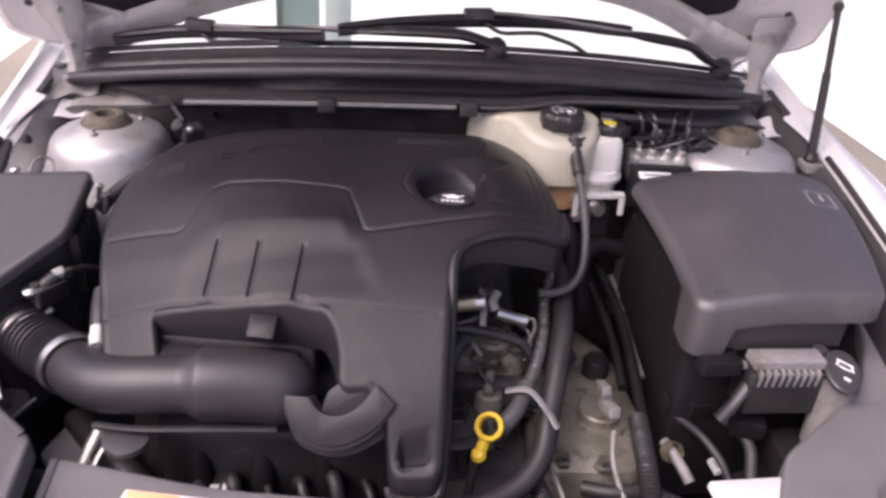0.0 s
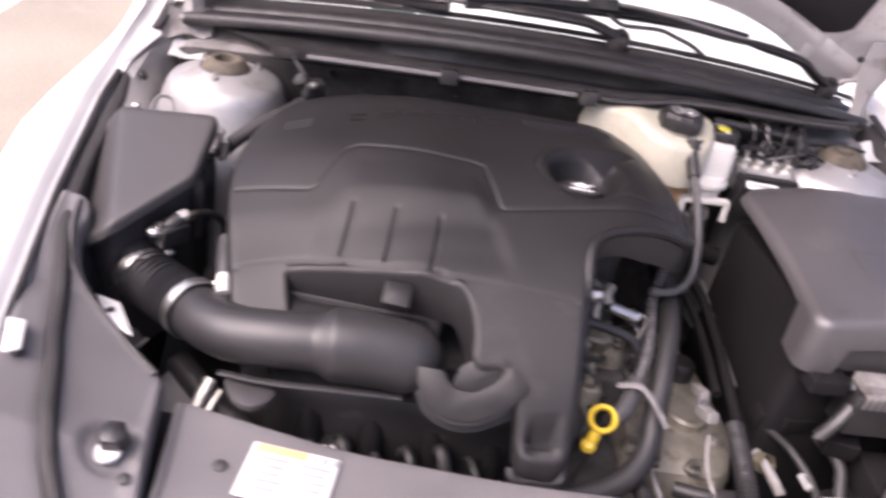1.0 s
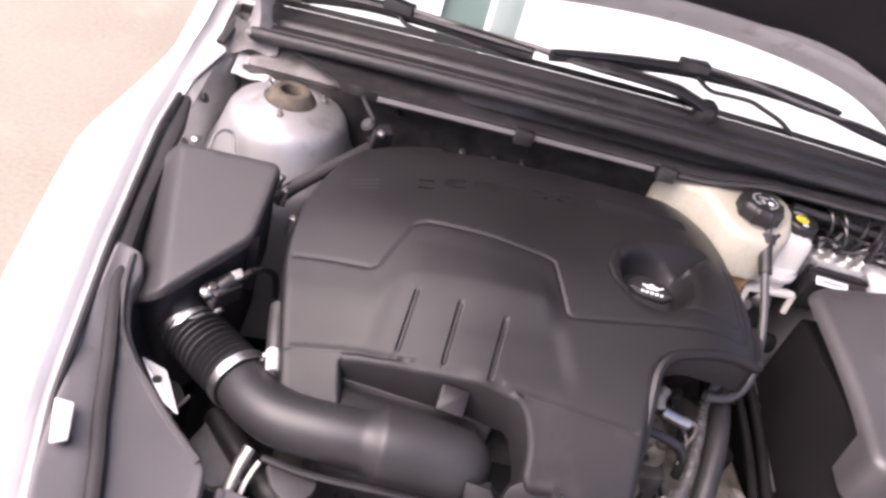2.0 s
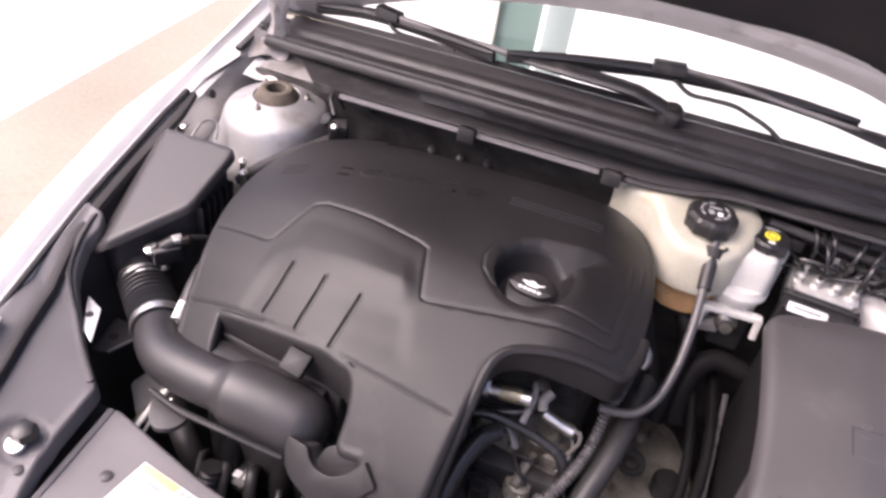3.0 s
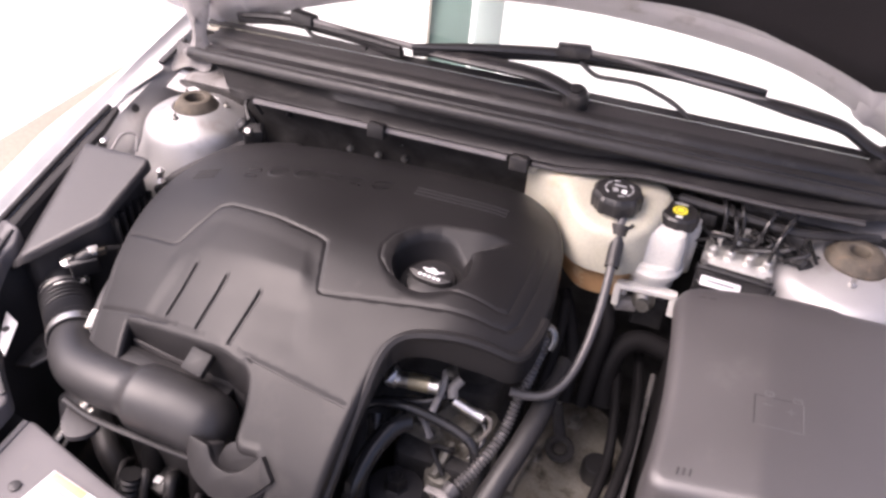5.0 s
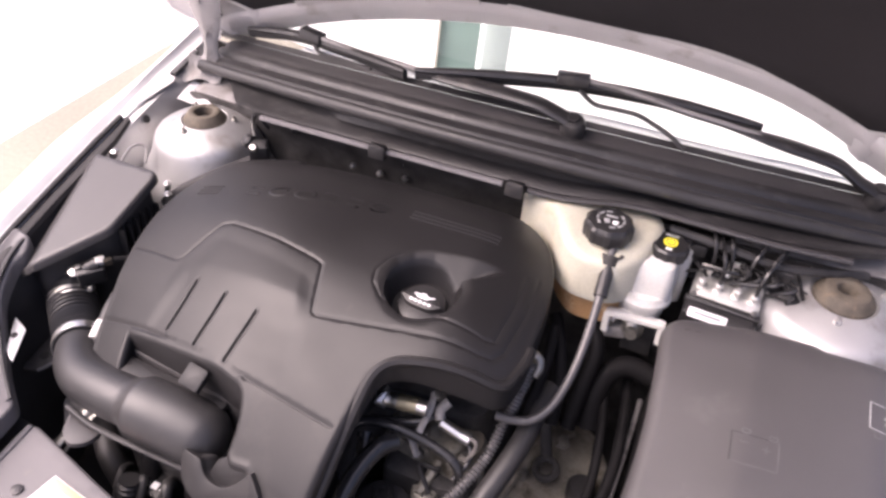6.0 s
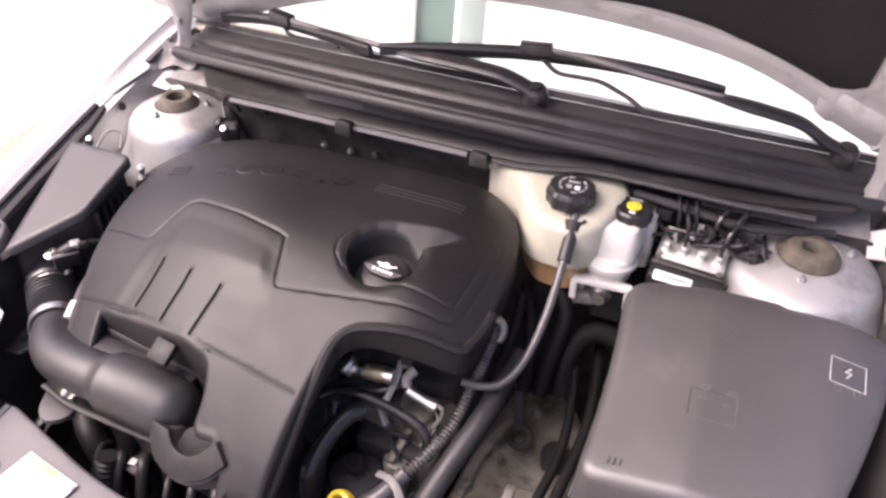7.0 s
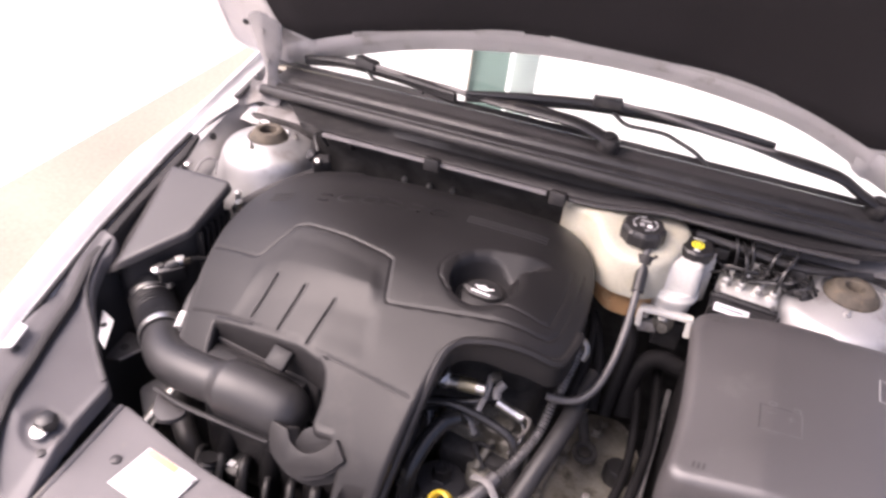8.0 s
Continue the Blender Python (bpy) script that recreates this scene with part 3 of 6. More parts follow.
def hood_point(x, s, lift=0.0):
    """A place on the raised hood: x across, s metres from its rear edge, lift off its underside."""
    y = 1.150 + 0.10 * x * x - s * math.cos(HOOD_A) - lift * math.sin(HOOD_A)
    z = 1.148 - (0.34 * (x - 0.07) ** 2 + 0.6 * max(0.0, min(x, 0.6) - 0.35) ** 2) * max(0.0, 1 - s / 0.9) + s * math.sin(HOOD_A) - lift * math.cos(HOOD_A)
    return (x, y, z)


def hood_half(s):
    return 0.655 + 0.14 * smooth01((s + 0.02) / 0.14)


hood = thing("hood", "open silver hood with black insulation felt under it", "car hood", (0, 1.1, 1.1))
rows = [[hood_point(u * hood_half(s), s, -0.030 + 0.010 * u * u) for u in np.linspace(-1, 1, 33)] for s in np.linspace(-0.02, 0.98, 24)]
part("skin", thicken(loft(rows), 0.002), SILVER, hood)
rows = []
for s, l in ((-0.022, -0.028), (-0.018, -0.004), (-0.006, 0.004), (0.010, 0.0), (0.020, 0.006), (0.048, 0.004), (0.060, -0.010), (0.08, -0.014)):
    rows.append([hood_point(u * 0.655, s, l) for u in np.linspace(-1, 1, 45)])
part("rear_frame", thicken(loft(rows), 0.0015), HOODFRAME, hood, "bare grey inner frame along the rear edge", 60)


def felt_half(s):
    return min(0.625 + 0.16 * s, hood_half(s) - 0.05) - 0.06 * math.exp(-((s - 0.054) / 0.03) ** 2)


def felt_edge(s, side):
    """Half width of the felt pad; it ends sooner on the side of the gas strut."""
    return felt_half(s) if side < 0 else min(0.94 * felt_half(s), 0.585)


for side in (-1, 1):
    rows = []
    for s in np.linspace(-0.02, 0.96, 40):
        h, f = hood_half(s), felt_edge(max(s, 0.054), side) - 0.01
        rows.append([hood_point(side * x, s, l) for x, l in ((h, -0.02), (h - 0.004, 0.004), (h - 0.018, 0.008), (h - 0.022, 0.002), (f + 0.035, 0.002), (f + 0.025, 0.008), (f + 0.004, 0.006), (f - 0.004, -0.006))])
    frame_part = part("side_frame", thicken(loft(rows), 0.0015), HOODFRAME, hood, "bare grey inner frame along the side", 60)
    for s in (0.06, 0.13, 0.22, 0.34):
        x = side * (0.5 * (hood_half(s) + felt_edge(s, side)) + 0.01)
        part("hole", lathe([(0.007, -0.001), (0.007, 0.003), (0.004, 0.003), (0, 0.003)], hood_point(x, s, 0.003), 14, (0, -math.sin(HOOD_A), -math.cos(HOOD_A))), RUBBER, frame_part)
felt_rows = []
for s in np.linspace(0.054, 0.95, 40):
    felt_rows.append([hood_point(u * felt_edge(s, u), s, 0.006 + 0.010 * smooth01((1 - abs(u)) * 9) * smooth01((s - 0.054) * 40) + 0.003 * math.sin(9 * u) * math.sin(14 * s)) for u in np.linspace(-1, 1, 60)])
felt = part("insulation", thicken(loft(felt_rows), 0.004), FELT, hood, "black felt insulation pad")
for x0, x1 in ((-0.47, -0.10), (-0.05, 0.40), (0.46, 0.52)):
    rows = [[hood_point(x, s, l) for x in np.linspace(x0, x1, 16)] for s, l in ((0.044, 0.006), (0.060, 0.010), (0.068, 0.010))]
    part("felt_tab", thicken(loft(rows), 0.002), HOODFRAME, felt, "grey retaining edge of the pad")
for pts in (((0.30, 0.42), (0.36, 0.40), (0.42, 0.43), (0.45, 0.47)), ((0.46, 0.28), (0.50, 0.27), (0.55, 0.30)), ((-0.05, 0.5), (0.1, 0.49), (0.22, 0.5))):
    part("crease", sweep([hood_point(x, s, 0.016) for x, s in pts], 0.006, 6, 0.02), FELT, felt)
for side in (-1, 1):
    rows = []
    for z, c, half, y in ((0.952, 0.650, 0.024, 1.082), (0.966, 0.650, 0.020, 1.092), (0.982, 0.652, 0.017, 1.099), (0.998, 0.656, 0.019, 1.104), (1.020, 0.663, 0.030, 1.110), (1.050, 0.672, 0.042, 1.116), (1.085, 0.680, 0.046, 1.122), (1.105, 0.682, 0.040, 1.130)):
        rows.append([(side * (c + u * half), y - 0.014 * (1 - abs(u)) ** 0.7 + 0.03 * max(0.0, u - 0.6), z + 0.006 * u) for u in np.linspace(-1, 1, 13)])
    hinge = part("hinge", thicken(loft(rows), 0.004), DUSTY, hood, "silver-grey folded hood hinge")
    part("foot", box((side * 0.652, 1.082, 0.953), (0.036, 0.04, 0.008), 0.004, pose(0, 0, 0, -12, 0, 0)), DUSTY, hinge)
    for x, y, z in ((0.655, 1.094, 1.012), (0.672, 1.106, 1.070)):
        part("bolt", lathe([(0.005, 0), (0.005, 0.003), (0, 0.004)], (side * x, y, z), 6, (0, -1, 0.2)), DUSTY, hinge)

rod = thing("gas_strut", "black gas strut standing up beside the fender", "gas strut", (0.70, 0.914, 0.89))
part("tube", sweep([(0.700, 0.914, 0.905), (0.700, 0.930, 0.985), (0.700, 0.945, 1.05)], 0.0085, 12, 0.02), BLACK, rod)
part("rod", sweep([(0.700, 0.945, 1.05), (0.700, 0.957, 1.10), (0.700, 0.970, 1.155)], 0.0065, 12, 0.02), BLACK, rod)
part("ball_joint", lathe([(0.0, -0.014), (0.010, -0.010), (0.014, 0), (0.010, 0.010), (0.0, 0.014)], (0.700, 0.912, 0.898), 14), BLACK, rod, "black ball joint")
part("top_joint", lathe([(0.0, -0.010), (0.008, -0.007), (0.010, 0), (0.008, 0.007), (0.0, 0.010)], (0.700, 0.971, 1.160), 14), BLACK, rod, "black ball joint")
part("bracket", box((0.703, 0.910, 0.884), (0.035, 0.04, 0.016), 0.003), DUSTY, rod)

# ---- engine cover ----
COVER_LINE = [(-0.435, 0.858, 0.05), (-0.318, 0.880, 0.004), (-0.312, 0.862, 0.004), (-0.17, 0.880, 0.03), (-0.02, 0.905, 0.04), (0.070, 0.905, 0.05), (0.125, 0.875, 0.04),
              (0.150, 0.820, 0.04), (0.160, 0.740, 0.04), (0.162, 0.640, 0.03), (0.152, 0.588, 0.022), (-0.012, 0.553, 0.035), (-0.038, 0.318, 0.012),
              (-0.086, 0.322, 0.012), (-0.090, 0.368, 0.006), (-0.118, 0.396, 0.005), (-0.150, 0.397, 0.010), (-0.150, 0.434, 0.03), (-0.166, 0.474, 0.035),
              (-0.216, 0.489, 0.02), (-0.405, 0.514, 0.012), (-0.392, 0.462, 0.004), (-0.450, 0.458, 0.006), (-0.474, 0.554, 0.02), (-0.497, 0.660, 0.04), (-0.488, 0.745, 0.04)]
SLOTS = [[Vector(a), Vector(b)] for a, b in (((-0.333, 0.518), (-0.323, 0.585)), ((-0.275, 0.504), (-0.266, 0.574)), ((-0.216, 0.492), (-0.206, 0.562)))]
SEAM = [Vector((-0.47, 0.530)), Vector((-0.03, 0.4545))]
FOLD = [Vector(p) for p in ((-0.493, 0.645), (-0.388, 0.618), (-0.376, 0.622), (-0.342, 0.682), (-0.325, 0.687), (-0.240, 0.674), (-0.165, 0.658), (-0.150, 0.652), (-0.147, 0.644),
                            (-0.128, 0.582), (-0.120, 0.578), (0.112, 0.600), (0.130, 0.606), (0.140, 0.625), (0.146, 0.70), (0.142, 0.78))]
# line round the oil filler well, run on to the front corner and up the side
INNER = [Vector(p) for p in ((-0.050, 0.712), (-0.064, 0.694), (-0.072, 0.670), (-0.066, 0.648), (-0.048, 0.631), (-0.020, 0.624), (0.030, 0.624), (0.112, 0.623), (0.124, 0.628),
                             (0.129, 0.70), (0.126, 0.765))]
CUP = Vector((0.002, 0.668))
BACK = [Vector(p) for p in ((-0.062, 0.672), (-0.056, 0.700), (-0.036, 0.722), (-0.008, 0.735), (0.030, 0.742), (0.066, 0.747), (0.106, 0.749))]
RIDGE = [Vector(p) for p in ((0.106, 0.749), (0.072, 0.715), (0.046, 0.690), (0.030, 0.660), (0.0, 0.648), (-0.04, 0.652), (-0.062, 0.672))]
OVERALL = [(0.30, 0.715), (0.32, 0.735), (0.35, 0.785), (0.40, 0.832), (0.45, 0.867), (0.50, 0.892), (0.535, 0.907), (0.557, 0.917), (0.59, 0.931), (0.625, 0.943), (0.66, 0.950),
           (0.72, 0.956), (0.78, 0.956), (0.85, 0.950), (0.95, 0.940)]


def cover_body(x, y):
    """The large form: it falls to the front and to both sides."""
    v = y + 0.18 * x
    z = sum(between(OVERALL, v + d) for d in (-0.02, -0.01, 0, 0.01, 0.02)) / 5
    z -= (0.064 + 0.01 * smooth01((0.52 - v) / 0.06)) * max(0.0, (-0.2 - x) / 0.3) ** 2 + 0.048 * max(0.0, (x - 0.04) / 0.12) ** 2
    return z - 0.03 * max(0.0, (y - 0.82) / 0.12) ** 2


def cover_height(x, y):
    p = Vector((x, y))
    z = cover_body(x, y)
    # the panel below the fold stays flat for longer than the shoulders beside it
    top = between([(-0.385, 0.618), (-0.342, 0.682), (-0.325, 0.687), (-0.240, 0.674), (-0.165, 0.658), (-0.150, 0.652)], x)
    right = -0.128 - 0.31 * (y - 0.582)
    t = max(0.0, min(1.0, (y - 0.545) / max(0.02, top - 0.545)))
    z += 0.0080 * min((1 - t) / 0.55, smooth01(t / 0.45)) * smooth01((right - x) / 0.030) * smooth01((x + 0.380) / 0.06)
    # the slotted panel lies a little lower than the shoulders beside it
    left = -0.345 - 0.17 * (0.676 - y)
    z -= 0.0026 * smooth01((x - left + 0.008) / 0.028) * smooth01((right - x) / 0.028) * smooth01((y - 0.475) / 0.04) * smooth01((top - y) / 0.035)
    for s in SLOTS:
        z -= 0.0040 * smooth01(1.5 - off_line(p, s) / 0.0022)
    z -= 0.0030 * smooth01(1.6 - off_line(p, SEAM) / 0.0016)
    z -= 0.0013 * smooth01(1.6 - off_line(p, FOLD) / 0.0011)
    if -0.09 < x < 0.15 and 0.58 < y < 0.80:
        z -= 0.0013 * smooth01(1.6 - off_line(p, INNER) / 0.0011)
        r = (p - CUP).length
        deep = 0.044 * smooth01((0.058 - r) / 0.015)
        bowl = 0.010 * smooth01((0.070 - r) / 0.030)
        scoop = 0.0
        if inside(p, WELL):
            scoop = 0.036 * min(1.0, off_line(p, BACK) / 0.050) * smooth01(off_line(p, RIDGE) / 0.012)
        z -= max(deep, bowl, scoop)
    # recessed foot of the front leg
    z -= 0.024 * smooth01((0.348 - y) / 0.003) * smooth01((y - 0.326) / 0.003) * smooth01((x + 0.082) / 0.003) * smooth01((-0.044 - x) / 0.003)
    return z


WELL = BACK + RIDGE[1:-1]
cover = thing("engine_cover", "matte dark grey plastic engine cover with three slots", "engine cover", (-0.17, 0.65, 0.7))
extra = []
for line, offs in [(s, (-0.0052, -0.0039, -0.0026, -0.0013, 0, 0.0013, 0.0026, 0.0039, 0.0052)) for s in SLOTS] + [(SEAM, (-0.003, -0.0012, 0, 0.0012, 0.003)), (FOLD, (-0.0022, -0.0010, 0, 0.0010, 0.0022)), (INNER, (-0.0022, -0.0010, 0, 0.0010, 0.0022))]:
    pts = dense(line, 0.003, False)
    for i, p in enumerate(pts):
        d = (pts[min(i + 1, len(pts) - 1)] - pts[max(i - 1, 0)]).normalized()
        extra += [p + o * Vector((-d.y, d.x)) for o in offs]
for k in range(160):
    a = 2 * math.pi * k / 160
    extra += [CUP + o * Vector((math.cos(a), math.sin(a))) for o in (0.041, 0.0435, 0.047, 0.051, 0.055, 0.058, 0.061)]
line = rounded(COVER_LINE, 0.01)


def cover_skirt(x, y):
    if x > -0.06 and y < 0.66:
        return 0.042 + 0.012 * smooth01((x - 0.03) / 0.06)
    if y < 0.52 and x < -0.14:
        return 0.03 + 0.035 * smooth01((x + 0.41) / 0.02)
    return 0.03 if y < 0.6 else 0.05


part("shell", sheet(line, 0.0045, cover_height, cover_skirt, extra, 0.008), COVER, cover, sharp=50)
bead = [Vector(p) for p in rounded([(0.168, 0.70), (0.170, 0.635, 0.03), (0.156, 0.580, 0.022), (-0.005, 0.546, 0.035), (-0.031, 0.313, 0.012), (-0.092, 0.317, 0.012), (-0.095, 0.36)], 0.01)][6:-6]
part("rim", sweep([(p.x, p.y, cover_body(p.x, p.y) + 0.0005 - 0.038 * smooth01((0.545 - p.y) / 0.17)) for p in dense(bead, 0.012, False)], 0.0078, 8, 0.008), COVER, cover, "rounded lip along the cut-out and the front leg")
# inner ledge behind the opening over the duct
part("ledge", slab([(-0.405, 0.462), (-0.215, 0.446), (-0.21, 0.480), (-0.40, 0.495)], 0.782, 0.792, 0.003, 0.006), COVER, cover, "flat ledge inside the opening")
# dark slab closing the opening, so that its inside reads as shadow
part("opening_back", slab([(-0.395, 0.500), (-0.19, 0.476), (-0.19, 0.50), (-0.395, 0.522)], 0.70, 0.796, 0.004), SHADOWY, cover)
part("clip_tab", box((-0.255, 0.470, 0.833), (0.036, 0.034, 0.010), 0.003, pose(0, 0, 0, 30, 0, -9)), COVER, cover, "square locating tab")
# hooked scroll round the end of the duct, on a plane that leans to the front
SCROLL_U = Vector((1, -0.08, 0.2)).normalized()
SCROLL_V = (Vector((0, 0.6, 0.8)) - SCROLL_U * SCROLL_U.dot(Vector((0, 0.6, 0.8)))).normalized()
SCROLL_M = Matrix((SCROLL_U, SCROLL_V, SCROLL_U.cross(SCROLL_V))).transposed().to_4x4()
SCROLL_M.translation = (-0.154, 0.372, 0.782)
HOOK_OUT = [(-0.068, 0.024, 0.004), (-0.070, 0.004), (-0.060, -0.024), (-0.031, -0.042), (0.000, -0.045), (0.040, -0.030), (0.068, -0.003, 0.003), (0.048, 0.024, 0.002)]
HOOK_IN = [(0.024, 0.000), (0.000, -0.010), (-0.026, -0.003), (-0.037, 0.018, 0.004)]
part("scroll", slab(HOOK_OUT + HOOK_IN, -0.009, 0.0, 0.0015, 0.016, steps=5, m=SCROLL_M), COVER, cover, "hooked scroll at the front edge")
low_hook = [(1.06 * u, v - 0.017, *r) for u, v, *r in HOOK_OUT[:-2]] + [(0.073, -0.020, 0.003), (0.050, 0.000, 0.002)] + HOOK_IN
part("scroll_rim", slab(low_hook, -0.034, -0.026, 0.002, 0.016, steps=5, m=SCROLL_M), COVER, cover)
# dark fill for the shadow between the scroll and its lower rim
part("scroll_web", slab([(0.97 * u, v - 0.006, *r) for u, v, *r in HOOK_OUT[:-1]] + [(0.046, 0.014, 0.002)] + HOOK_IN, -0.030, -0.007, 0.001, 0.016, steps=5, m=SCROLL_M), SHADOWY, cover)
part("wedge", slab([(0.049, 0.023, 0.002), (0.024, -0.002), (0.000, -0.012), (-0.028, -0.004), (-0.016, 0.022, 0.006), (0.002, 0.032, 0.004), (0.040, 0.034, 0.003)], -0.028, -0.010, 0.002, 0.010, steps=5, m=SCROLL_M), COVER, cover, "five-sided pocket floor")
for i, (x, w) in enumerate(((-0.334, 0.022), (-0.292, 0.030), (-0.248, 0.032), (-0.208, 0.026), (-0.168, 0.022), (-0.126, 0.030))):
    y = 0.770 + 0.15 * (x + 0.29)
    if i in (1, 2, 5):
        pts = [(x + 0.5 * w * math.cos(t), y + 0.15 * 0.5 * w * math.cos(t) + 0.0095 * math.sin(t)) for t in np.linspace(0.6, 2 * math.pi + (0.6 if i == 2 else -0.6), 15)]
    else:
        pts = [(x - 0.5 * w, y - 0.008), (x - 0.2 * w, y - 0.008), (x + 0.2 * w, y - 0.008), (x + 0.5 * w, y - 0.008)]
    bm = sweep([(u, v, cover_height(u, v) + 0.0002) for u, v in pts], 0.0034, 8, 0.004, flat=0.12)
    if i not in (1, 2, 5):
        sweep([(u, v + 0.016, cover_height(u, v + 0.016) + 0.0002) for u, v in pts], 0.0034, 8, 0.004, 0.12, bm)
    part("raised_mark", bm, EMBOSS, cover, "raised glossy dark mark")
for k in range(3):
    for x0, x1, y in ((-0.44, -0.40, 0.768), (-0.075, 0.068, 0.812)):
        pts = [(x, y - 0.009 * k + 0.02 * (x - x0), cover_height(x, y - 0.009 * k) + 0.0004) for x in np.linspace(x0, x1, 6)]
        part("rib_mark", sweep(pts, 0.0015, 6, 0.02), COVER, cover)

# oil filler cap in its well
cap = thing("oil_filler_cap", "black oil filler cap with a white printed symbol", "oil cap", (0.0, 0.660, 0.86))
CAP_M = Vector((0.002, 0.668, 0.903))
part("body", lathe([(0.034, -0.036), (0.036, 0.004), (0.034, 0.010), (0.030, 0.012), (0, 0.012)], CAP_M, 40, (0.0, -0.18, 1)), BLACK, cap)
lens = [(-0.034, 0.0, 0.004), (-0.018, -0.012, 0.02), (0.018, -0.012, 0.02), (0.034, 0.0, 0.004), (0.018, 0.012, 0.02), (-0.018, 0.012, 0.02)]
part("grip", slab(lens, 0.008, 0.021, 0.003, 0.01, steps=5, m=Matrix.Translation(CAP_M) @ pose(0, 0, 0, 12, 0, -6)), DUCT, cap, "lens-shaped grip bar")
grip_m = Matrix.Translation(CAP_M + Vector((0, -0.0065, 0.0195))) @ pose(0, 0, 0, 12, 0, -6)
bm = box((0, 0, 0), (0.018, 0.006, 0.001), 0.0002, pose(0, 0.0075, 0.001))
box((0.012, 0.0095, 0.001), (0.011, 0.002, 0.001), 0.0002, pose(0, 0, 0, 0, 0, 25), bm)
box((-0.012, 0.009, 0.001), (0.005, 0.0025, 0.001), 0.0002, None, bm)
box((0.0, 0.0122, 0.001), (0.007, 0.002, 0.001), 0.0002, None, bm)
bmesh.ops.transform(bm, matrix=grip_m, verts=bm.verts)
part("symbol", bm, PRINT, cap, "white oil can symbol")
bm = bmesh.new()
for i in range(5):
    box((-0.014 + 0.007 * i, -0.002, 0.001), (0.0046, 0.0038, 0.001), 0.0002, None, bm)
bmesh.ops.transform(bm, matrix=grip_m, verts=bm.verts)
part("marking", bm, PRINT, cap, "row of white bars")

# ---- air intake ----
duct = thing("intake_duct", "black plastic intake duct with a ribbed rubber elbow", "air duct", (-0.35, 0.44, 0.7))
TUBE = [(-0.514, 0.508, 0.742), (-0.489, 0.478, 0.749), (-0.450, 0.452, 0.757), (-0.390, 0.438, 0.767), (-0.320, 0.434, 0.771), (-0.275, 0.434, 0.769), (-0.240, 0.434, 0.764), (-0.212, 0.433, 0.756), (-0.190, 0.432, 0.748)]


def tube_radius(run, total):
    q = run / total
    r = 0.0365 + 0.0105 * smooth01((q - 0.53) / 0.09) + 0.0010 * math.exp(-((q - 0.60) / 0.008) ** 2)
    e = (run - (total - 0.046)) / 0.0465
    return r * math.sqrt(max(0.004, 1 - e * e)) if e > 0 else r


part("tube", sweep(TUBE, tube_radius, 40, 0.004), DUCT, duct)
ELBOW = [(-0.604, 0.586, 0.736), (-0.576, 0.562, 0.736), (-0.544, 0.535, 0.738), (-0.514, 0.508, 0.742)]
part("bellows", sweep(ELBOW, ribbed(0.0320, 0.0100, 0.0095), 36, 0.0014), RUBBER, duct, "ribbed black rubber elbow")
part("snout", sweep([(-0.645, 0.660, 0.790), (-0.632, 0.630, 0.762), (-0.604, 0.586, 0.736)], 0.033, 32), DUCT, duct)
clamp(duct, (-0.606, 0.589, 0.738), (0.58, -0.74, -0.3), 0.0365)
clamp(duct, (-0.518, 0.512, 0.742), (0.68, -0.73, 0.08), 0.0405)
part("flange", sweep([(-0.465, 0.418, 0.720), (-0.40, 0.402, 0.726), (-0.30, 0.396, 0.730), (-0.235, 0.396, 0.728)], 0.005, 8, flat=0.6), DUCT, duct)
part("mounting_ear", slab([(-0.460, 0.418), (-0.390, 0.406), (-0.396, 0.380), (-0.420, 0.366), (-0.444, 0.380)], 0.706, 0.715, 0.002, 0.012), LID, duct, "grey mounting ear")

airbox = thing("air_filter_box", "black plastic air filter box with a sloped lid", "air filter box", (-0.62, 0.70, 0.6))
LIDP = [(-0.700, 0.790), (-0.545, 0.772), (-0.552, 0.655), (-0.640, 0.560), (-0.715, 0.585)]


def lid_height(x, y):
    edge = -0.690 + 0.22 * max(0.0, 0.80 - y)
    return 0.908 - 0.14 * max(0.0, -0.545 - x) - 0.31 * (0.775 - y) - 0.9 * max(0.0, edge - x)


part("lid", sheet(rounded(LIDP, 0.012), 0.008, lid_height, 0.016, (), 0.006), LID, airbox, sharp=45)
part("body", sheet(rounded([(-0.690, 0.780), (-0.555, 0.764), (-0.562, 0.662), (-0.642, 0.580), (-0.700, 0.600)], 0.012), 0.012, lambda x, y: lid_height(x, y) - 0.012, 0.24, (), 0.004), SHADOWY, airbox)
for k in range(6):
    y = 0.675 + 0.017 * k
    part("rib", box((-0.549, y, 0.80), (0.014, 0.004, 0.10), 0.001), BLACK, airbox)
for x, y, z in ((-0.532, 0.772, 0.862), (-0.512, 0.745, 0.835), (-0.545, 0.79, 0.87)):
    bm = sweep([(x, y, z - 0.025), (x + 0.004, y + 0.002, z)], 0.005, 8, 0.01)
    lathe([(0.007, 0), (0.007, 0.004), (0.0035, 0.005), (0.0035, 0.008), (0, 0.009)], (x + 0.004, y + 0.002, z), 10, bm=bm)
    part("clip", bm, STEEL, airbox, "bright lid screw")
part("wing_nut", lathe([(0.007, 0), (0.008, 0.004), (0.004, 0.007), (0, 0.007)], (-0.674, 0.818, 0.883), 12), STEEL, airbox)

sensor = thing("air_flow_sensor", "small air flow sensor with a white plug on the duct", "sensor", (-0.56, 0.61, 0.78))
part("housing", box((-0.572, 0.612, 0.795), (0.030, 0.045, 0.030), 0.004, pose(0, 0, 0, 0, 10, -40)), BLACK, sensor)
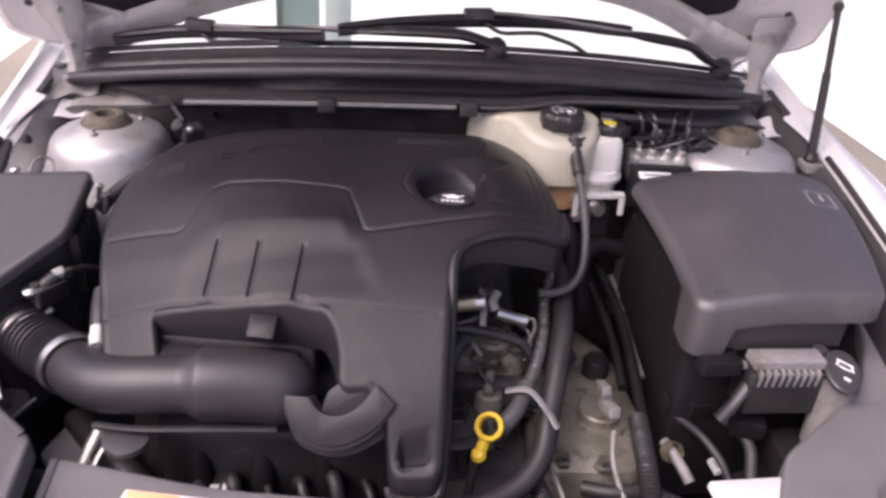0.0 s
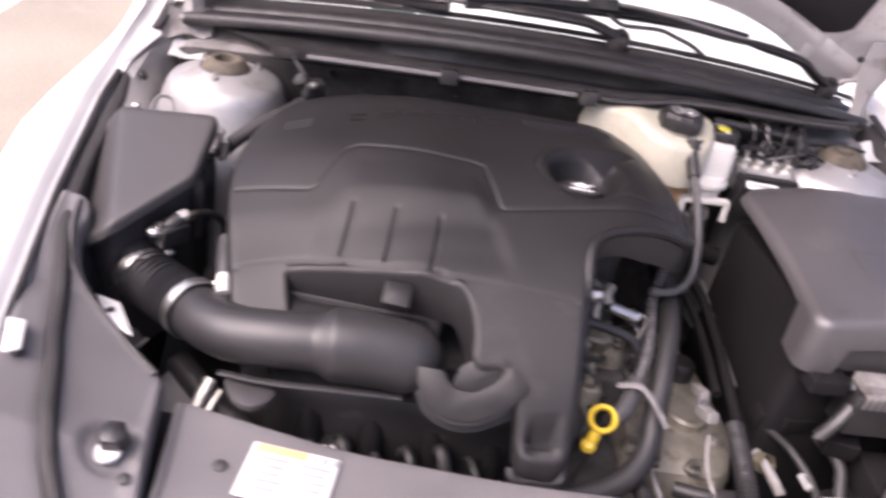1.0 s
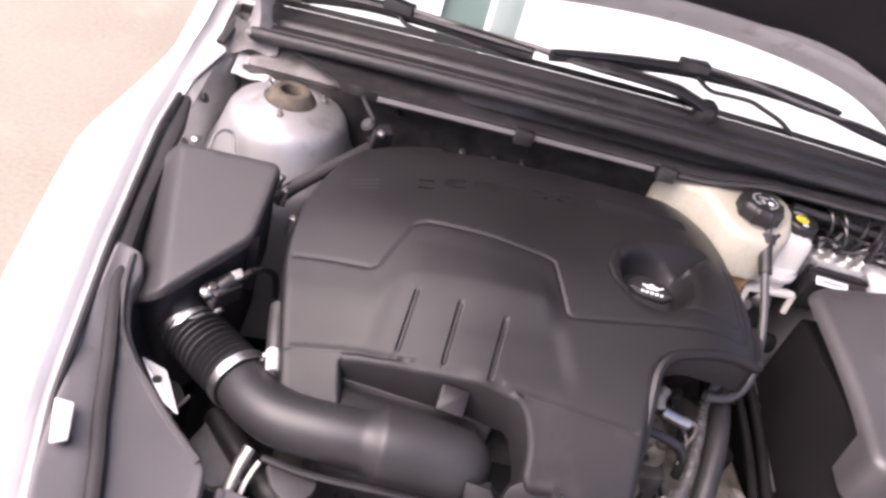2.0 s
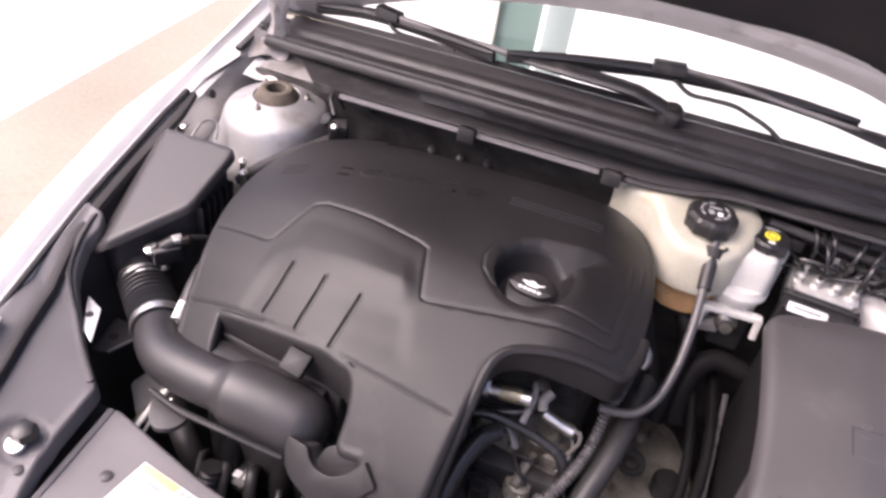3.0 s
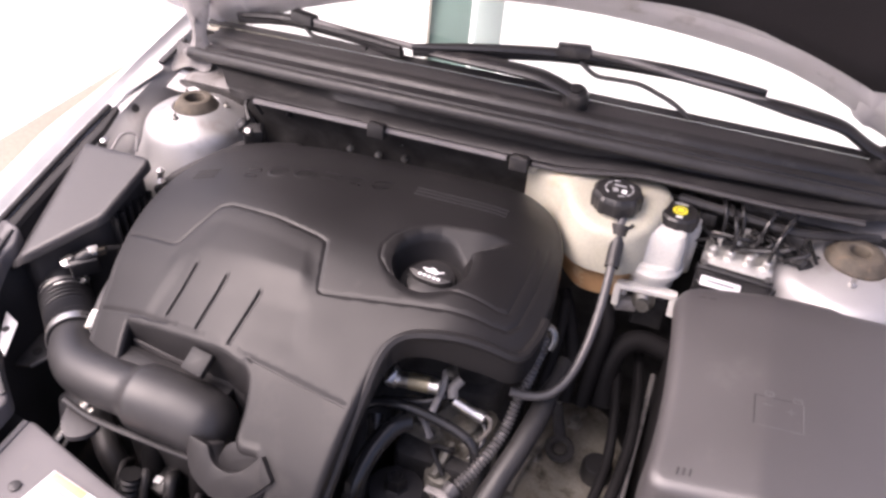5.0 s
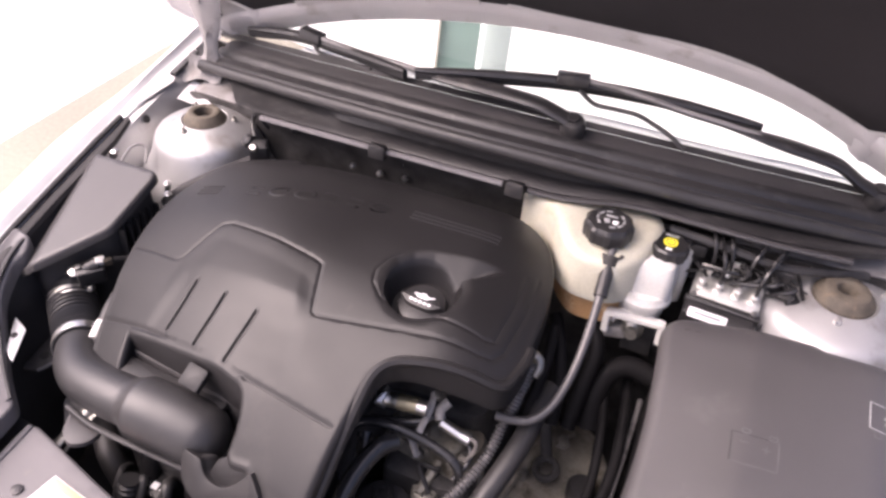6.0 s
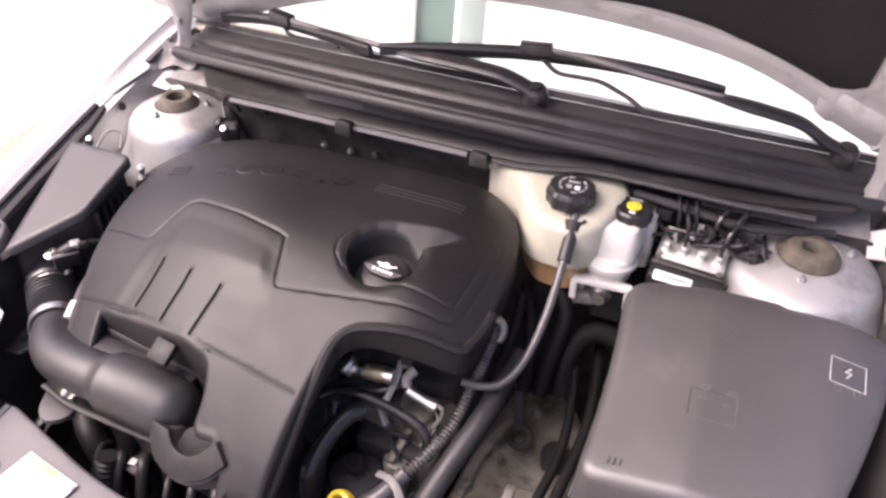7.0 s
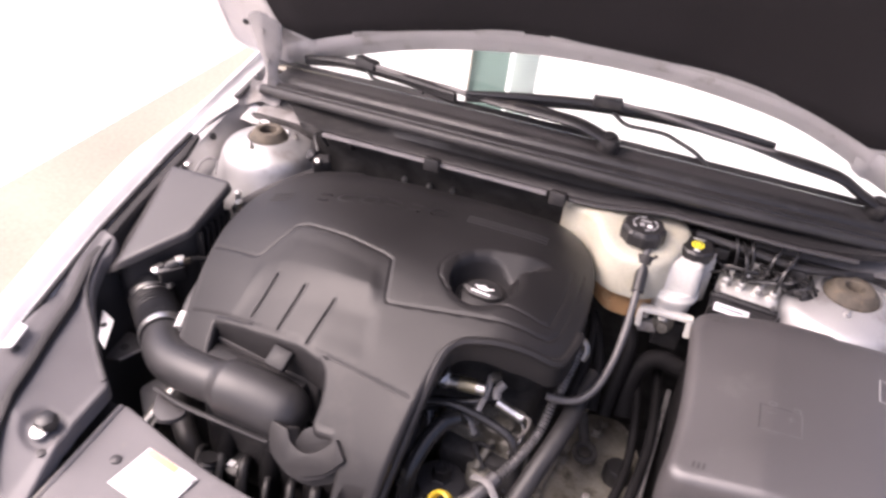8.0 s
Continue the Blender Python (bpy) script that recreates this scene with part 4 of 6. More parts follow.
part("neck", sweep([(-0.585, 0.600, 0.792), (-0.572, 0.610, 0.806), (-0.560, 0.622, 0.812)], 0.011, 12), DUCT, sensor)
part("plug", box((-0.558, 0.624, 0.815), (0.013, 0.016, 0.016), 0.003, pose(0, 0, 0, 0, 25, -40)), WHITE, sensor, "white cable plug")
part("clip", box((-0.548, 0.630, 0.813), (0.006, 0.014, 0.018), 0.002, pose(0, 0, 0, 0, 25, -40)), RUST, sensor)
part("bolt", lathe([(0.009, 0), (0.009, 0.006), (0.005, 0.007), (0, 0.010)], (-0.590, 0.596, 0.800), 8, (0.2, -0.3, 1)), STEEL, sensor)
part("cable", sweep([(-0.545, 0.640, 0.812), (-0.530, 0.665, 0.80), (-0.515, 0.69, 0.77), (-0.51, 0.70, 0.72)], 0.005, 8), RUBBER, sensor)
part("screw", lathe([(0.006, 0), (0.006, 0.004), (0, 0.005)], (-0.582, 0.598, 0.81), 10), STEEL, sensor)
breather = thing("breather_tube", "black breather tube with a white collar beside the cover", "hose", (-0.48, 0.55, 0.7))
part("tube", sweep([(-0.492, 0.60, 0.80), (-0.486, 0.56, 0.79), (-0.480, 0.53, 0.775), (-0.478, 0.50, 0.75)], 0.013, 14), RUBBER, breather)
part("collar", sweep([(-0.484, 0.535, 0.785), (-0.479, 0.508, 0.775)], 0.009, 10), WHITE, breather, "white collar")

# ---- reservoirs ----
tank = thing("coolant_tank", "milky plastic coolant expansion tank, stained amber at its foot", "coolant tank", (0.17, 0.91, 0.78))
TANK_LINE = [(0.068, 0.968), (0.115, 0.975), (0.270, 0.975), (0.285, 0.940), (0.262, 0.872), (0.235, 0.846), (0.185, 0.846), (0.158, 0.872), (0.138, 0.915), (0.085, 0.945)]


def tank_height(x, y):
    z = between([(0.06, 0.955), (0.10, 0.962), (0.15, 0.966), (0.22, 0.964), (0.29, 0.955)], x)
    return z - 0.25 * max(0.0, 0.915 - y) - 0.002 * math.sin(40 * x)


part("upper_shell", sheet(rounded(TANK_LINE, 0.018), 0.007, tank_height, lambda x, y: tank_height(x, y) - 0.868, (), 0.014), TANK, tank, sharp=60)
low = [(0.118, 0.965), (0.268, 0.968), (0.282, 0.940), (0.262, 0.872), (0.235, 0.845), (0.187, 0.845), (0.160, 0.872), (0.130, 0.925)]
part("lower_shell", slab(low, 0.816, 0.872, 0.002, 0.02, steps=6), AMBER, tank, "amber coolant-stained lower shell")
part("weld_seam", slab([(x + (0.004 if x > 0.2 else -0.004), y + (0.004 if y > 0.91 else -0.004)) for x, y in low], 0.867, 0.873, 0.002, 0.02, steps=6), TANK, tank)
part("mounting_lug", slab([(0.052, 0.962), (0.085, 0.972), (0.10, 0.945), (0.066, 0.935)], 0.944, 0.958, 0.003, 0.008), TANK, tank)
screw(tank, "bolt", (0.070, 0.953, 0.959), 0.0072, STEEL)
part("neck", lathe([(0.031, 0), (0.031, 0.034)], (0.212, 0.890, 0.93), 28), TANK, tank)
part("boss", lathe([(0.013, -0.03), (0.012, 0.0), (0.008, 0.003), (0.008, 0.006), (0, 0.007)], (0.258, 0.872, 0.936), 16, (0, -0.2, 1)), TANK, tank, "milky screw boss")
part("nipple", sweep([(0.240, 0.868, 0.925), (0.232, 0.860, 0.936), (0.229, 0.854, 0.944)], 0.007, 10), TANK, tank)
part("bracket", slab([(0.215, 0.962), (0.275, 0.966), (0.285, 0.935), (0.262, 0.925)], 0.942, 0.956, 0.002, 0.006), DUSTY, tank)
tcap = part("cap", lathe([(0.036, -0.022), (0.037, -0.006), (0.036, 0.0), (0.032, 0.005), (0.022, 0.006), (0, 0.006)], (0.212, 0.890, 0.978), 72,
                         wave=lambda a: 1 + 0.05 * (1 if math.cos(9 * a) > 0.2 else -0.2)), BLACK, tank, "black ribbed screw cap", 30)
bm = bmesh.new()
for k in range(10):
    a = 2 * math.pi * k / 10
    if k not in (2, 7):
        box((0.213 + 0.020 * math.cos(a), 0.890 + 0.020 * math.sin(a), 0.9845), (0.003, 0.009, 0.0012), 0.0003, pose(0, 0, 0, 0, 0, math.degrees(a)), bm)
box((0.213, 0.898, 0.9845), (0.018, 0.004, 0.0012), 0.0003, None, bm)
box((0.208, 0.885, 0.9845), (0.008, 0.010, 0.0012), 0.0003, pose(0, 0, 0, 0, 0, 20), bm)
part("printed_ring", bm, PALE, tcap, "worn pale printed warning ring")

part("printed_mark", box((0.221, 0.884, 0.9845), (0.008, 0.009, 0.0012), 0.0003, pose(0, 0, 0, 0, 0, -0.5)), PRINT, tcap, "white printed mark")

hose = thing("overflow_hose", "thin black rubber hose from the coolant tank to the engine", "hose", (0.23, 0.75, 0.75))
# hose in the lightened grey that carries its sheen
part("hose", sweep([(0.2275, 0.864, 0.953), (0.229, 0.842, 0.930), (0.231, 0.795, 0.896), (0.231, 0.745, 0.864), (0.226, 0.698, 0.832), (0.214, 0.660, 0.805), (0.194, 0.638, 0.788), (0.168, 0.630, 0.782), (0.142, 0.626, 0.784)], 0.0066, 14), SHEENHOSE, hose)
part("sleeve", sweep([(0.2285, 0.852, 0.942), (0.2295, 0.836, 0.924), (0.231, 0.806, 0.903)], 0.0105, 14), RUBBER, hose)
bm = lathe([(0.0105, -0.008), (0.0135, -0.008), (0.0138, 0.0), (0.0135, 0.008), (0.0105, 0.008)], (0.2285, 0.850, 0.939), 18, (0, -0.6, -0.7))
sweep([(0.240, 0.851, 0.944), (0.246, 0.856, 0.950)], 0.003, 6, 0.01, bm=bm)
part("spring_clamp", bm, DEEP, hose, "small dark spring clamp")

brake = thing("brake_fluid_reservoir", "white brake fluid reservoir with a black cap", "brake reservoir", (0.30, 0.92, 0.80))
part("body", slab([(0.252, 0.862), (0.328, 0.866), (0.334, 0.945), (0.256, 0.950)], 0.876, 0.938, 0.010, 0.018, steps=6, taper=0.004), WHITE, brake)
part("lower_cup", lathe([(0.036, 0.822), (0.038, 0.846), (0.045, 0.850), (0.045, 0.857), (0.042, 0.860), (0.040, 0.868), (0, 0.870)], (0.288, 0.892, 0.014), 36), WHITE, brake)
part("rear_chamber", slab([(0.255, 0.93), (0.345, 0.93), (0.345, 0.99), (0.255, 0.99)], 0.83, 0.925, 0.008, 0.015), WHITE, brake)
part("lug", slab([(0.252, 0.880), (0.262, 0.872), (0.258, 0.862), (0.246, 0.868)], 0.805, 0.832, 0.002, 0.003), WHITE, brake)
part("mount", box((0.30, 0.91, 0.775), (0.05, 0.06, 0.06), 0.006), DEEP, brake, "metal master cylinder under the reservoir")
fork = part("fork", slab([(0.243, 0.842, 0.004), (0.334, 0.848, 0.004), (0.336, 0.862), (0.288, 0.868), (0.242, 0.858)], 0.838, 0.846, 0.002, 0.006), WHITE, brake, "white moulded fork under the cup")
for x, y in ((0.246, 0.846), (0.331, 0.852)):
    part("leg", sweep([(x, y, 0.842), (x, y - 0.002, 0.825), (x + 0.001, y - 0.003, 0.806)], 0.006, 8, 0.01, flat=0.6), WHITE, fork)
part("cylinder_nose", lathe([(0.016, 0.0), (0.018, 0.006), (0.018, 0.030), (0.014, 0.034), (0.010, 0.036), (0.010, 0.046), (0, 0.047)], (0.288, 0.885, 0.812), 20, (0.0, -1, 0.1)), FOIL, brake, "bare metal nose of the master cylinder")
part("sensor", box((0.262, 0.862, 0.800), (0.034, 0.022, 0.020), 0.004, pose(0, 0, 0, 0, 0, 14)), DUSTY, brake, "grey level sensor plug")
bcap = part("cap", lathe([(0.029, -0.018), (0.030, -0.004), (0.029, 0.001), (0.026, 0.004), (0, 0.004)], (0.306, 0.916, 0.950), 40,
                         wave=lambda a: 1 + 0.03 * math.cos(12 * a)), BLACK, brake, "black cap", 30)
part("yellow_disc", lathe([(0.011, 0), (0.011, 0.0012), (0, 0.0012)], (0.306, 0.916, 0.9540), 28), BRIGHT, bcap, "yellow printed disc")
part("disc_ring", lathe([(0.0075, 0), (0.0075, 0.0006), (0.006, 0.0006), (0.006, 0)], (0.306, 0.916, 0.9552), 24), FAINT, bcap)
bm = box((0.306, 0.934, 0.9545), (0.020, 0.004, 0.001), 0.0002)
part("marking", bm, PALE, bcap, "pale bar of print")
part("marking", box((0.306, 0.899, 0.9545), (0.010, 0.005, 0.001), 0.0002), PRINT, bcap, "white bar of print")

# ---- brake hydraulics ----
abs_unit = thing("abs_unit", "aluminium hydraulic brake block with a black control module", "ABS unit", (0.405, 0.92, 0.80))
ABS_M = pose(0.408, 0.920, 0.893, 12, 0, -4)


def abs_part(name, bm, mat, label="", parent=None):
    bmesh.ops.transform(bm, matrix=ABS_M, verts=bm.verts)
    return part(name, bm, mat, parent or abs_unit, label)


abs_part("block", box((0, 0.004, -0.020), (0.104, 0.066, 0.044), 0.003), BRUSHED, "bare aluminium valve block")
abs_part("module", box((0, -0.046, -0.040), (0.108, 0.034, 0.070), 0.005), BLACK, "black control module")
abs_part("module_edge", box((0, -0.034, -0.006), (0.112, 0.012, 0.012), 0.003), BLACK)
abs_part("sticker", box((-0.016, -0.060, -0.0035), (0.058, 0.016, 0.001), 0.0002, pose(0, 0, 0, 18, 0, 0)), PAPER, "white label")
abs_part("sticker_bars", box((-0.016, -0.0595, -0.0026), (0.040, 0.004, 0.0008), 0.0002, pose(0, 0, 0, 18, 0, 0)), INK)
for i, x in enumerate((-0.040, -0.014, 0.014, 0.040)):
    for y in (0.018, -0.008):
        nut = abs_part("line_nut", lathe([(0.0085, 0), (0.0085, 0.004), (0.0065, 0.005), (0.0065, 0.016), (0.004, 0.018), (0, 0.018)], (x + 0.006 * (y > 0), y, 0.0), 6), BRUSHED)
        if y > 0 or i % 2:
            w = Vector((x + 0.006 * (y > 0), y, 0.0))
            k = -1 if i < 2 else 1
            pts = [w + Vector(v) for v in ((0, 0, 0.012), (0, 0, 0.040), (0.004 * k, 0.012, 0.058), (0.012 * k, 0.034, 0.062), (0.02 * k, 0.06, 0.052), (0.028 * k, 0.09, 0.02))]
            abs_part("brake_line", sweep([tuple(p) for p in pts], 0.0032, 8, 0.004), CONDUIT, "bent black brake line")
for x in (-0.046, 0.046):
    abs_part("screw", lathe([(0.005, 0), (0.005, 0.003), (0, 0.004)], (x, -0.030, 0.001), 10), STEEL)

abs_part("lug", box((0.002, 0.026, 0.020), (0.026, 0.005, 0.036), 0.002), BRUSHED, "pale metal lug")

loom = thing("wiring_loom", "tangle of black wires under the scuttle edge", "wiring", (0.42, 0.97, 0.86))
rnd = random.Random(4)
for k in range(11):
    x = 0.345 + 0.0135 * k
    pts = [(x, 0.985, 0.84)]
    for j in range(4):
        pts.append((x + rnd.uniform(-0.03, 0.03) + 0.01 * j, 0.955 - 0.012 * j + rnd.uniform(-0.008, 0.008), 0.875 + 0.017 * j + rnd.uniform(-0.01, 0.015)))
    pts.append((x + rnd.uniform(-0.02, 0.03), 0.975, 0.915))
    part("wire", sweep(pts, rnd.choice((0.0028, 0.0035, 0.005)), 7, 0.008), CONDUIT, loom)
for c, a in (((0.500, 0.925, 0.900), 20), ((0.478, 0.95, 0.93), -10), ((0.35, 0.965, 0.925), 0)):
    part("plug", box(c, (0.026, 0.022, 0.020), 0.003, pose(0, 0, 0, 0, 0, a)), BLACK, loom)
part("rail", sweep([(0.30, 0.952, 0.955), (0.40, 0.945, 0.95), (0.47, 0.945, 0.944), (0.54, 0.975, 0.935), (0.60, 1.01, 0.925)], 0.007, 8), COWL, loom, "black edge rail under the scuttle")

# ---- fuse and battery box ----
fuse = thing("fuse_box", "large black plastic fuse and battery box lid with printed symbols", "fuse box", (0.53, 0.72, 0.6))


def lid_z(x, y):
    z = 0.862 + 0.14 * (y - 0.50)
    return z - 0.008 * max(0.0, (y - 0.79) / 0.05) ** 2 - 0.010 * max(0.0, (x - 0.60) / 0.06) ** 2 - 0.017 * max(0.0, (0.46 - x) / 0.11)


FUSE_LINE = [(0.342, 0.826, 0.03), (0.535, 0.838, 0.02), (0.548, 0.830, 0.01), (0.682, 0.836, 0.012), (0.672, 0.74, 0.04), (0.640, 0.62, 0.04), (0.606, 0.514, 0.02), (0.350, 0.512, 0.015), (0.356, 0.63, 0.05), (0.350, 0.74, 0.05)]
part("lid", sheet(rounded(FUSE_LINE, 0.02), 0.008, lid_z, lambda x, y: (0.020 if x < 0.42 else 0.075) if y > 0.56 else (0.088 if x < 0.395 else 0.046), (), 0.014), FUSELID, fuse, sharp=50)
part("grip_recess", slab([(0.400, 0.512), (0.585, 0.522), (0.580, 0.545), (0.400, 0.535)], 0.760, 0.825, 0.003, 0.004), LID, fuse, "recessed grip under the front edge of the lid")
# side of the tray kept near-black for the shadow under the lid
part("tray", slab([(0.339, 0.822), (0.66, 0.835), (0.65, 0.74), (0.615, 0.62), (0.58, 0.525), (0.350, 0.520), (0.350, 0.62)], 0.45, 0.825, 0.004, 0.02), SHADOWBLACK, fuse, "black battery tray")
part("catch", box((0.385, 0.497, 0.752), (0.060, 0.040, 0.024), 0.005), SHADOWBLACK, fuse, "black lid catch")


def on_lid(points, r, mat, name, label=""):
    return part(name, sweep([(x, y, lid_z(x, y) + 0.0012) for x, y in points], r, 6, 0.05, flat=0.35), mat, fuse, label)


def frame_mark(cx, cy, w, h, turn, r, mat, name, label, parts=("l", "r", "t", "b")):
    c, s = math.cos(radians(turn)), math.sin(radians(turn))
    q = {k: (cx + u * c - v * s, cy + u * s + v * c) for k, u, v in (("bl", -w / 2, -h / 2), ("br", w / 2, -h / 2), ("tr", w / 2, h / 2), ("tl", -w / 2, h / 2))}
    bm = bmesh.new()
    for k, a, b in (("l", "bl", "tl"), ("r", "br", "tr"), ("t", "tl", "tr"), ("b", "bl", "br")):
        if k in parts:
            sweep([(x, y, lid_z(x, y) + 0.0012) for x, y in (q[a], q[b])], r, 6, 0.05, 0.35, bm)
    return part(name, bm, mat, fuse, label)


frame_mark(0.631, 0.746, 0.045, 0.041, 0, 0.0009, PALE, "symbol_frame", "pale printed frame of the lightning symbol")
bm = bmesh.new()
for a, b in (((0.634, 0.755), (0.627, 0.746)), ((0.627, 0.746), (0.635, 0.747)), ((0.635, 0.747), (0.628, 0.737))):
    sweep([(x, y, lid_z(x, y) + 0.0012) for x, y in (a, b)], 0.0013, 6, 0.05, 0.35, bm)
part("lightning_symbol", bm, PALE, fuse, "pale printed lightning bolt")
for x in (0.619, 0.643):
    frame_mark(x, 0.718, 0.008, 0.010, 2, 0.0008, FAINT, "symbol_foot", "")
# relief of the moulded outline put into colour: two edges shadowed, two lit
frame_mark(0.475, 0.634, 0.058, 0.044, 2, 0.0010, LID, "battery_symbol", "moulded battery outline, its left and top edges coloured as in shadow", ("l", "t"))
frame_mark(0.475, 0.634, 0.058, 0.044, 2, 0.0008, FAINT, "battery_symbol", "moulded battery outline, its right and bottom edges coloured as lit", ("r", "b"))
for x in (0.462, 0.496):
    frame_mark(x, 0.659, 0.010, 0.006, 0, 0.0011, FAINT, "battery_pole", "")
on_lid([(0.456, 0.642), (0.467, 0.642)], 0.001, FAINT, "minus_sign")
on_lid([(0.484, 0.640), (0.494, 0.640)], 0.001, FAINT, "plus_sign")
on_lid([(0.489, 0.635), (0.489, 0.645)], 0.001, FAINT, "plus_sign")
for k in range(3):
    on_lid([(0.370 + 0.007 * k, 0.520), (0.371 + 0.007 * k, 0.530)], 0.0014, LID, "moulded_mark", "")
for x in (0.360, 0.374):
    on_lid([(x, 0.808), (x + 0.009, 0.808)], 0.0014, LID, "moulded_mark", "")

# terminals, washer filler and lamp-side panel in front of the fuse box
term = thing("terminal_block", "grey plastic terminal block with a row of fins", "terminal block", (0.48, 0.49, 0.66))
part("body", box((0.482, 0.488, 0.763), (0.108, 0.034, 0.014), 0.003), DUSTY, term)
for k in range(9):
    part("fin", box((0.438 + 0.0108 * k, 0.473, 0.736), (0.0045, 0.018, 0.044), 0.001, pose(0, 0, 0, 10, 0, 0)), DUSTY, term)
part("base", box((0.49, 0.49, 0.715), (0.13, 0.05, 0.07), 0.005), BLACK, term)
part("lever", sweep([(0.402, 0.492, 0.752), (0.424, 0.488, 0.752)], 0.008, 10, 0.01, flat=0.7), PANEL, term)
part("link", sweep([(0.428, 0.476, 0.725), (0.41, 0.466, 0.70), (0.392, 0.462, 0.672)], 0.010, 10, flat=0.5), BLACK, term)

wash = thing("washer_filler", "black washer filler cap with a white printed symbol", "washer cap", (0.565, 0.47, 0.6))
WASH = pose(0.562, 0.470, 0.752, 8, 16, -26)
bm = lathe([(0.028, -0.004), (0.030, 0.002), (0.028, 0.005), (0, 0.006)], (0, 0, 0), 32)
bmesh.ops.transform(bm, matrix=WASH @ Matrix.Diagonal((0.95, 1.45, 1, 1)), verts=bm.verts)
wcap = part("cap", bm, LID, wash, "oval flip cap")
bm = box((0.0, 0.014, 0.0065), (0.026, 0.003, 0.001), 0.0002)
box((0.0, 0.002, 0.0065), (0.018, 0.003, 0.001), 0.0002, None, bm)
box((-0.011, 0.008, 0.0065), (0.003, 0.013, 0.001), 0.0002, pose(0, 0, 0, 0, 0, -18), bm)
box((0.011, 0.008, 0.0065), (0.003, 0.013, 0.001), 0.0002, pose(0, 0, 0, 0, 0, 18), bm)
box((0.004, -0.018, 0.0065), (0.010, 0.005, 0.001), 0.0002, None, bm)
bmesh.ops.transform(bm, matrix=WASH, verts=bm.verts)
part("symbol", bm, PRINT, wcap, "white windscreen symbol")
part("neck", sweep([(0.560, 0.472, 0.745), (0.562, 0.466, 0.68), (0.565, 0.462, 0.56)], 0.027, 20), DUSTY, wash, "pale grey filler neck")
part("hinge_tab", box((0.545, 0.508, 0.765), (0.016, 0.02, 0.008), 0.002), LID, wash)

# ---- engine, gearbox and what lies low ----
engine = thing("engine_block", "grimy dark engine block under the cover", "engine", (-0.15, 0.65, 0.35))
part("block", slab([(-0.46, 0.52), (-0.06, 0.50), (-0.04, 0.64), (0.12, 0.66), (0.14, 0.86), (-0.45, 0.84)], 0.30, 0.72, 0.02, 0.03), DEEP, engine)
part("valve_cover", slab([(-0.45, 0.55), (-0.07, 0.57), (-0.05, 0.66), (0.11, 0.68), (0.12, 0.84), (-0.43, 0.82)], 0.70, 0.82, 0.02, 0.03), DEEP, engine)
part("manifold", slab([(-0.40, 0.44), (-0.06, 0.42), (-0.05, 0.52), (-0.42, 0.53)], 0.56, 0.69, 0.02, 0.03), BLACK, engine)
for k in range(4):
    x = -0.35 + 0.085 * k
    # near-black, for the shadow below the duct
    part("runner", sweep([(x, 0.50, 0.67), (x, 0.46, 0.655), (x + 0.004, 0.428, 0.60), (x + 0.004, 0.42, 0.50)], 0.018, 16), SHADOWBLACK, engine)
part("front_cover", slab([(-0.01, 0.556), (0.13, 0.556), (0.13, 0.645), (-0.01, 0.645)], 0.50, 0.660, 0.012, 0.02), DEEP, engine)

rnd = random.Random(11)
casting = part("casting", slab([(-0.03, 0.60), (0.125, 0.575), (0.135, 0.67), (-0.03, 0.68)], 0.42, 0.690, 0.02, 0.03, steps=5), ALUMINIUM, engine, "stained aluminium casting")
part("casting_boss", lathe([(0.03, 0.66), (0.03, 0.705), (0.026, 0.71), (0.012, 0.71), (0.012, 0.70), (0, 0.70)], (0.075, 0.615, 0), 24), ALUMINIUM, casting)
part("casting_lug", slab([(0.046, 0.548), (0.058, 0.534), (0.086, 0.534), (0.092, 0.60), (0.044, 0.61)], 0.52, 0.650, 0.008, 0.015, steps=5), ALUMINIUM, casting)
part("casting_web", sweep([(0.062, 0.540, 0.655), (0.068, 0.570, 0.664), (0.078, 0.600, 0.690)], 0.008, 8), ALUMINIUM, casting)
part("casting_rib", sweep([(0.03, 0.60, 0.69), (0.045, 0.61, 0.70), (0.05, 0.64, 0.70)], 0.007, 8), ALUMINIUM, casting)
for x, y, z in ((0.02, 0.60, 0.695), (0.11, 0.60, 0.695), (0.045, 0.575, 0.70), (0.10, 0.635, 0.70)):
    part("bolt", lathe([(0.010, 0), (0.010, 0.006), (0.006, 0.007), (0.006, 0.014), (0, 0.015)], (x, y, z - 0.004), 6), FOIL, casting)
for k in range(6):
    x, y = rnd.uniform(0.05, 0.12), rnd.uniform(0.53, 0.60)
    z = rnd.uniform(0.60, 0.70)
    pts = [(x, y, z)]
    for j in range(3):
        pts.append((pts[-1][0] + rnd.uniform(-0.045, 0.045), pts[-1][1] + rnd.uniform(-0.03, 0.03), pts[-1][2] + rnd.uniform(-0.045, 0.02)))
    part("harness_wire", sweep(pts, rnd.choice((0.004, 0.006, 0.008)), 8, 0.008), CONDUIT if k % 3 else RUBBER, engine)
part("lower_casting", slab([(-0.06, 0.42), (0.13, 0.40), (0.14, 0.60), (-0.05, 0.60)], 0.38, 0.545, 0.015, 0.02), DEEP, engine)
part("bracket", sweep([(-0.04, 0.57, 0.735), (-0.005, 0.58, 0.742), (0.03, 0.575, 0.735), (0.05, 0.56, 0.715)], 0.006, 8, flat=0.5), DUSTY, engine)

pan = loft([[(x, y, 0.40) for x in np.linspace(-0.68, 0.70, 8)] for y in np.linspace(0.05, 1.1, 8)])
single("undertray", thicken(pan, 0.01), BLACK, "black undertray below the engine", "undertray", "structure")

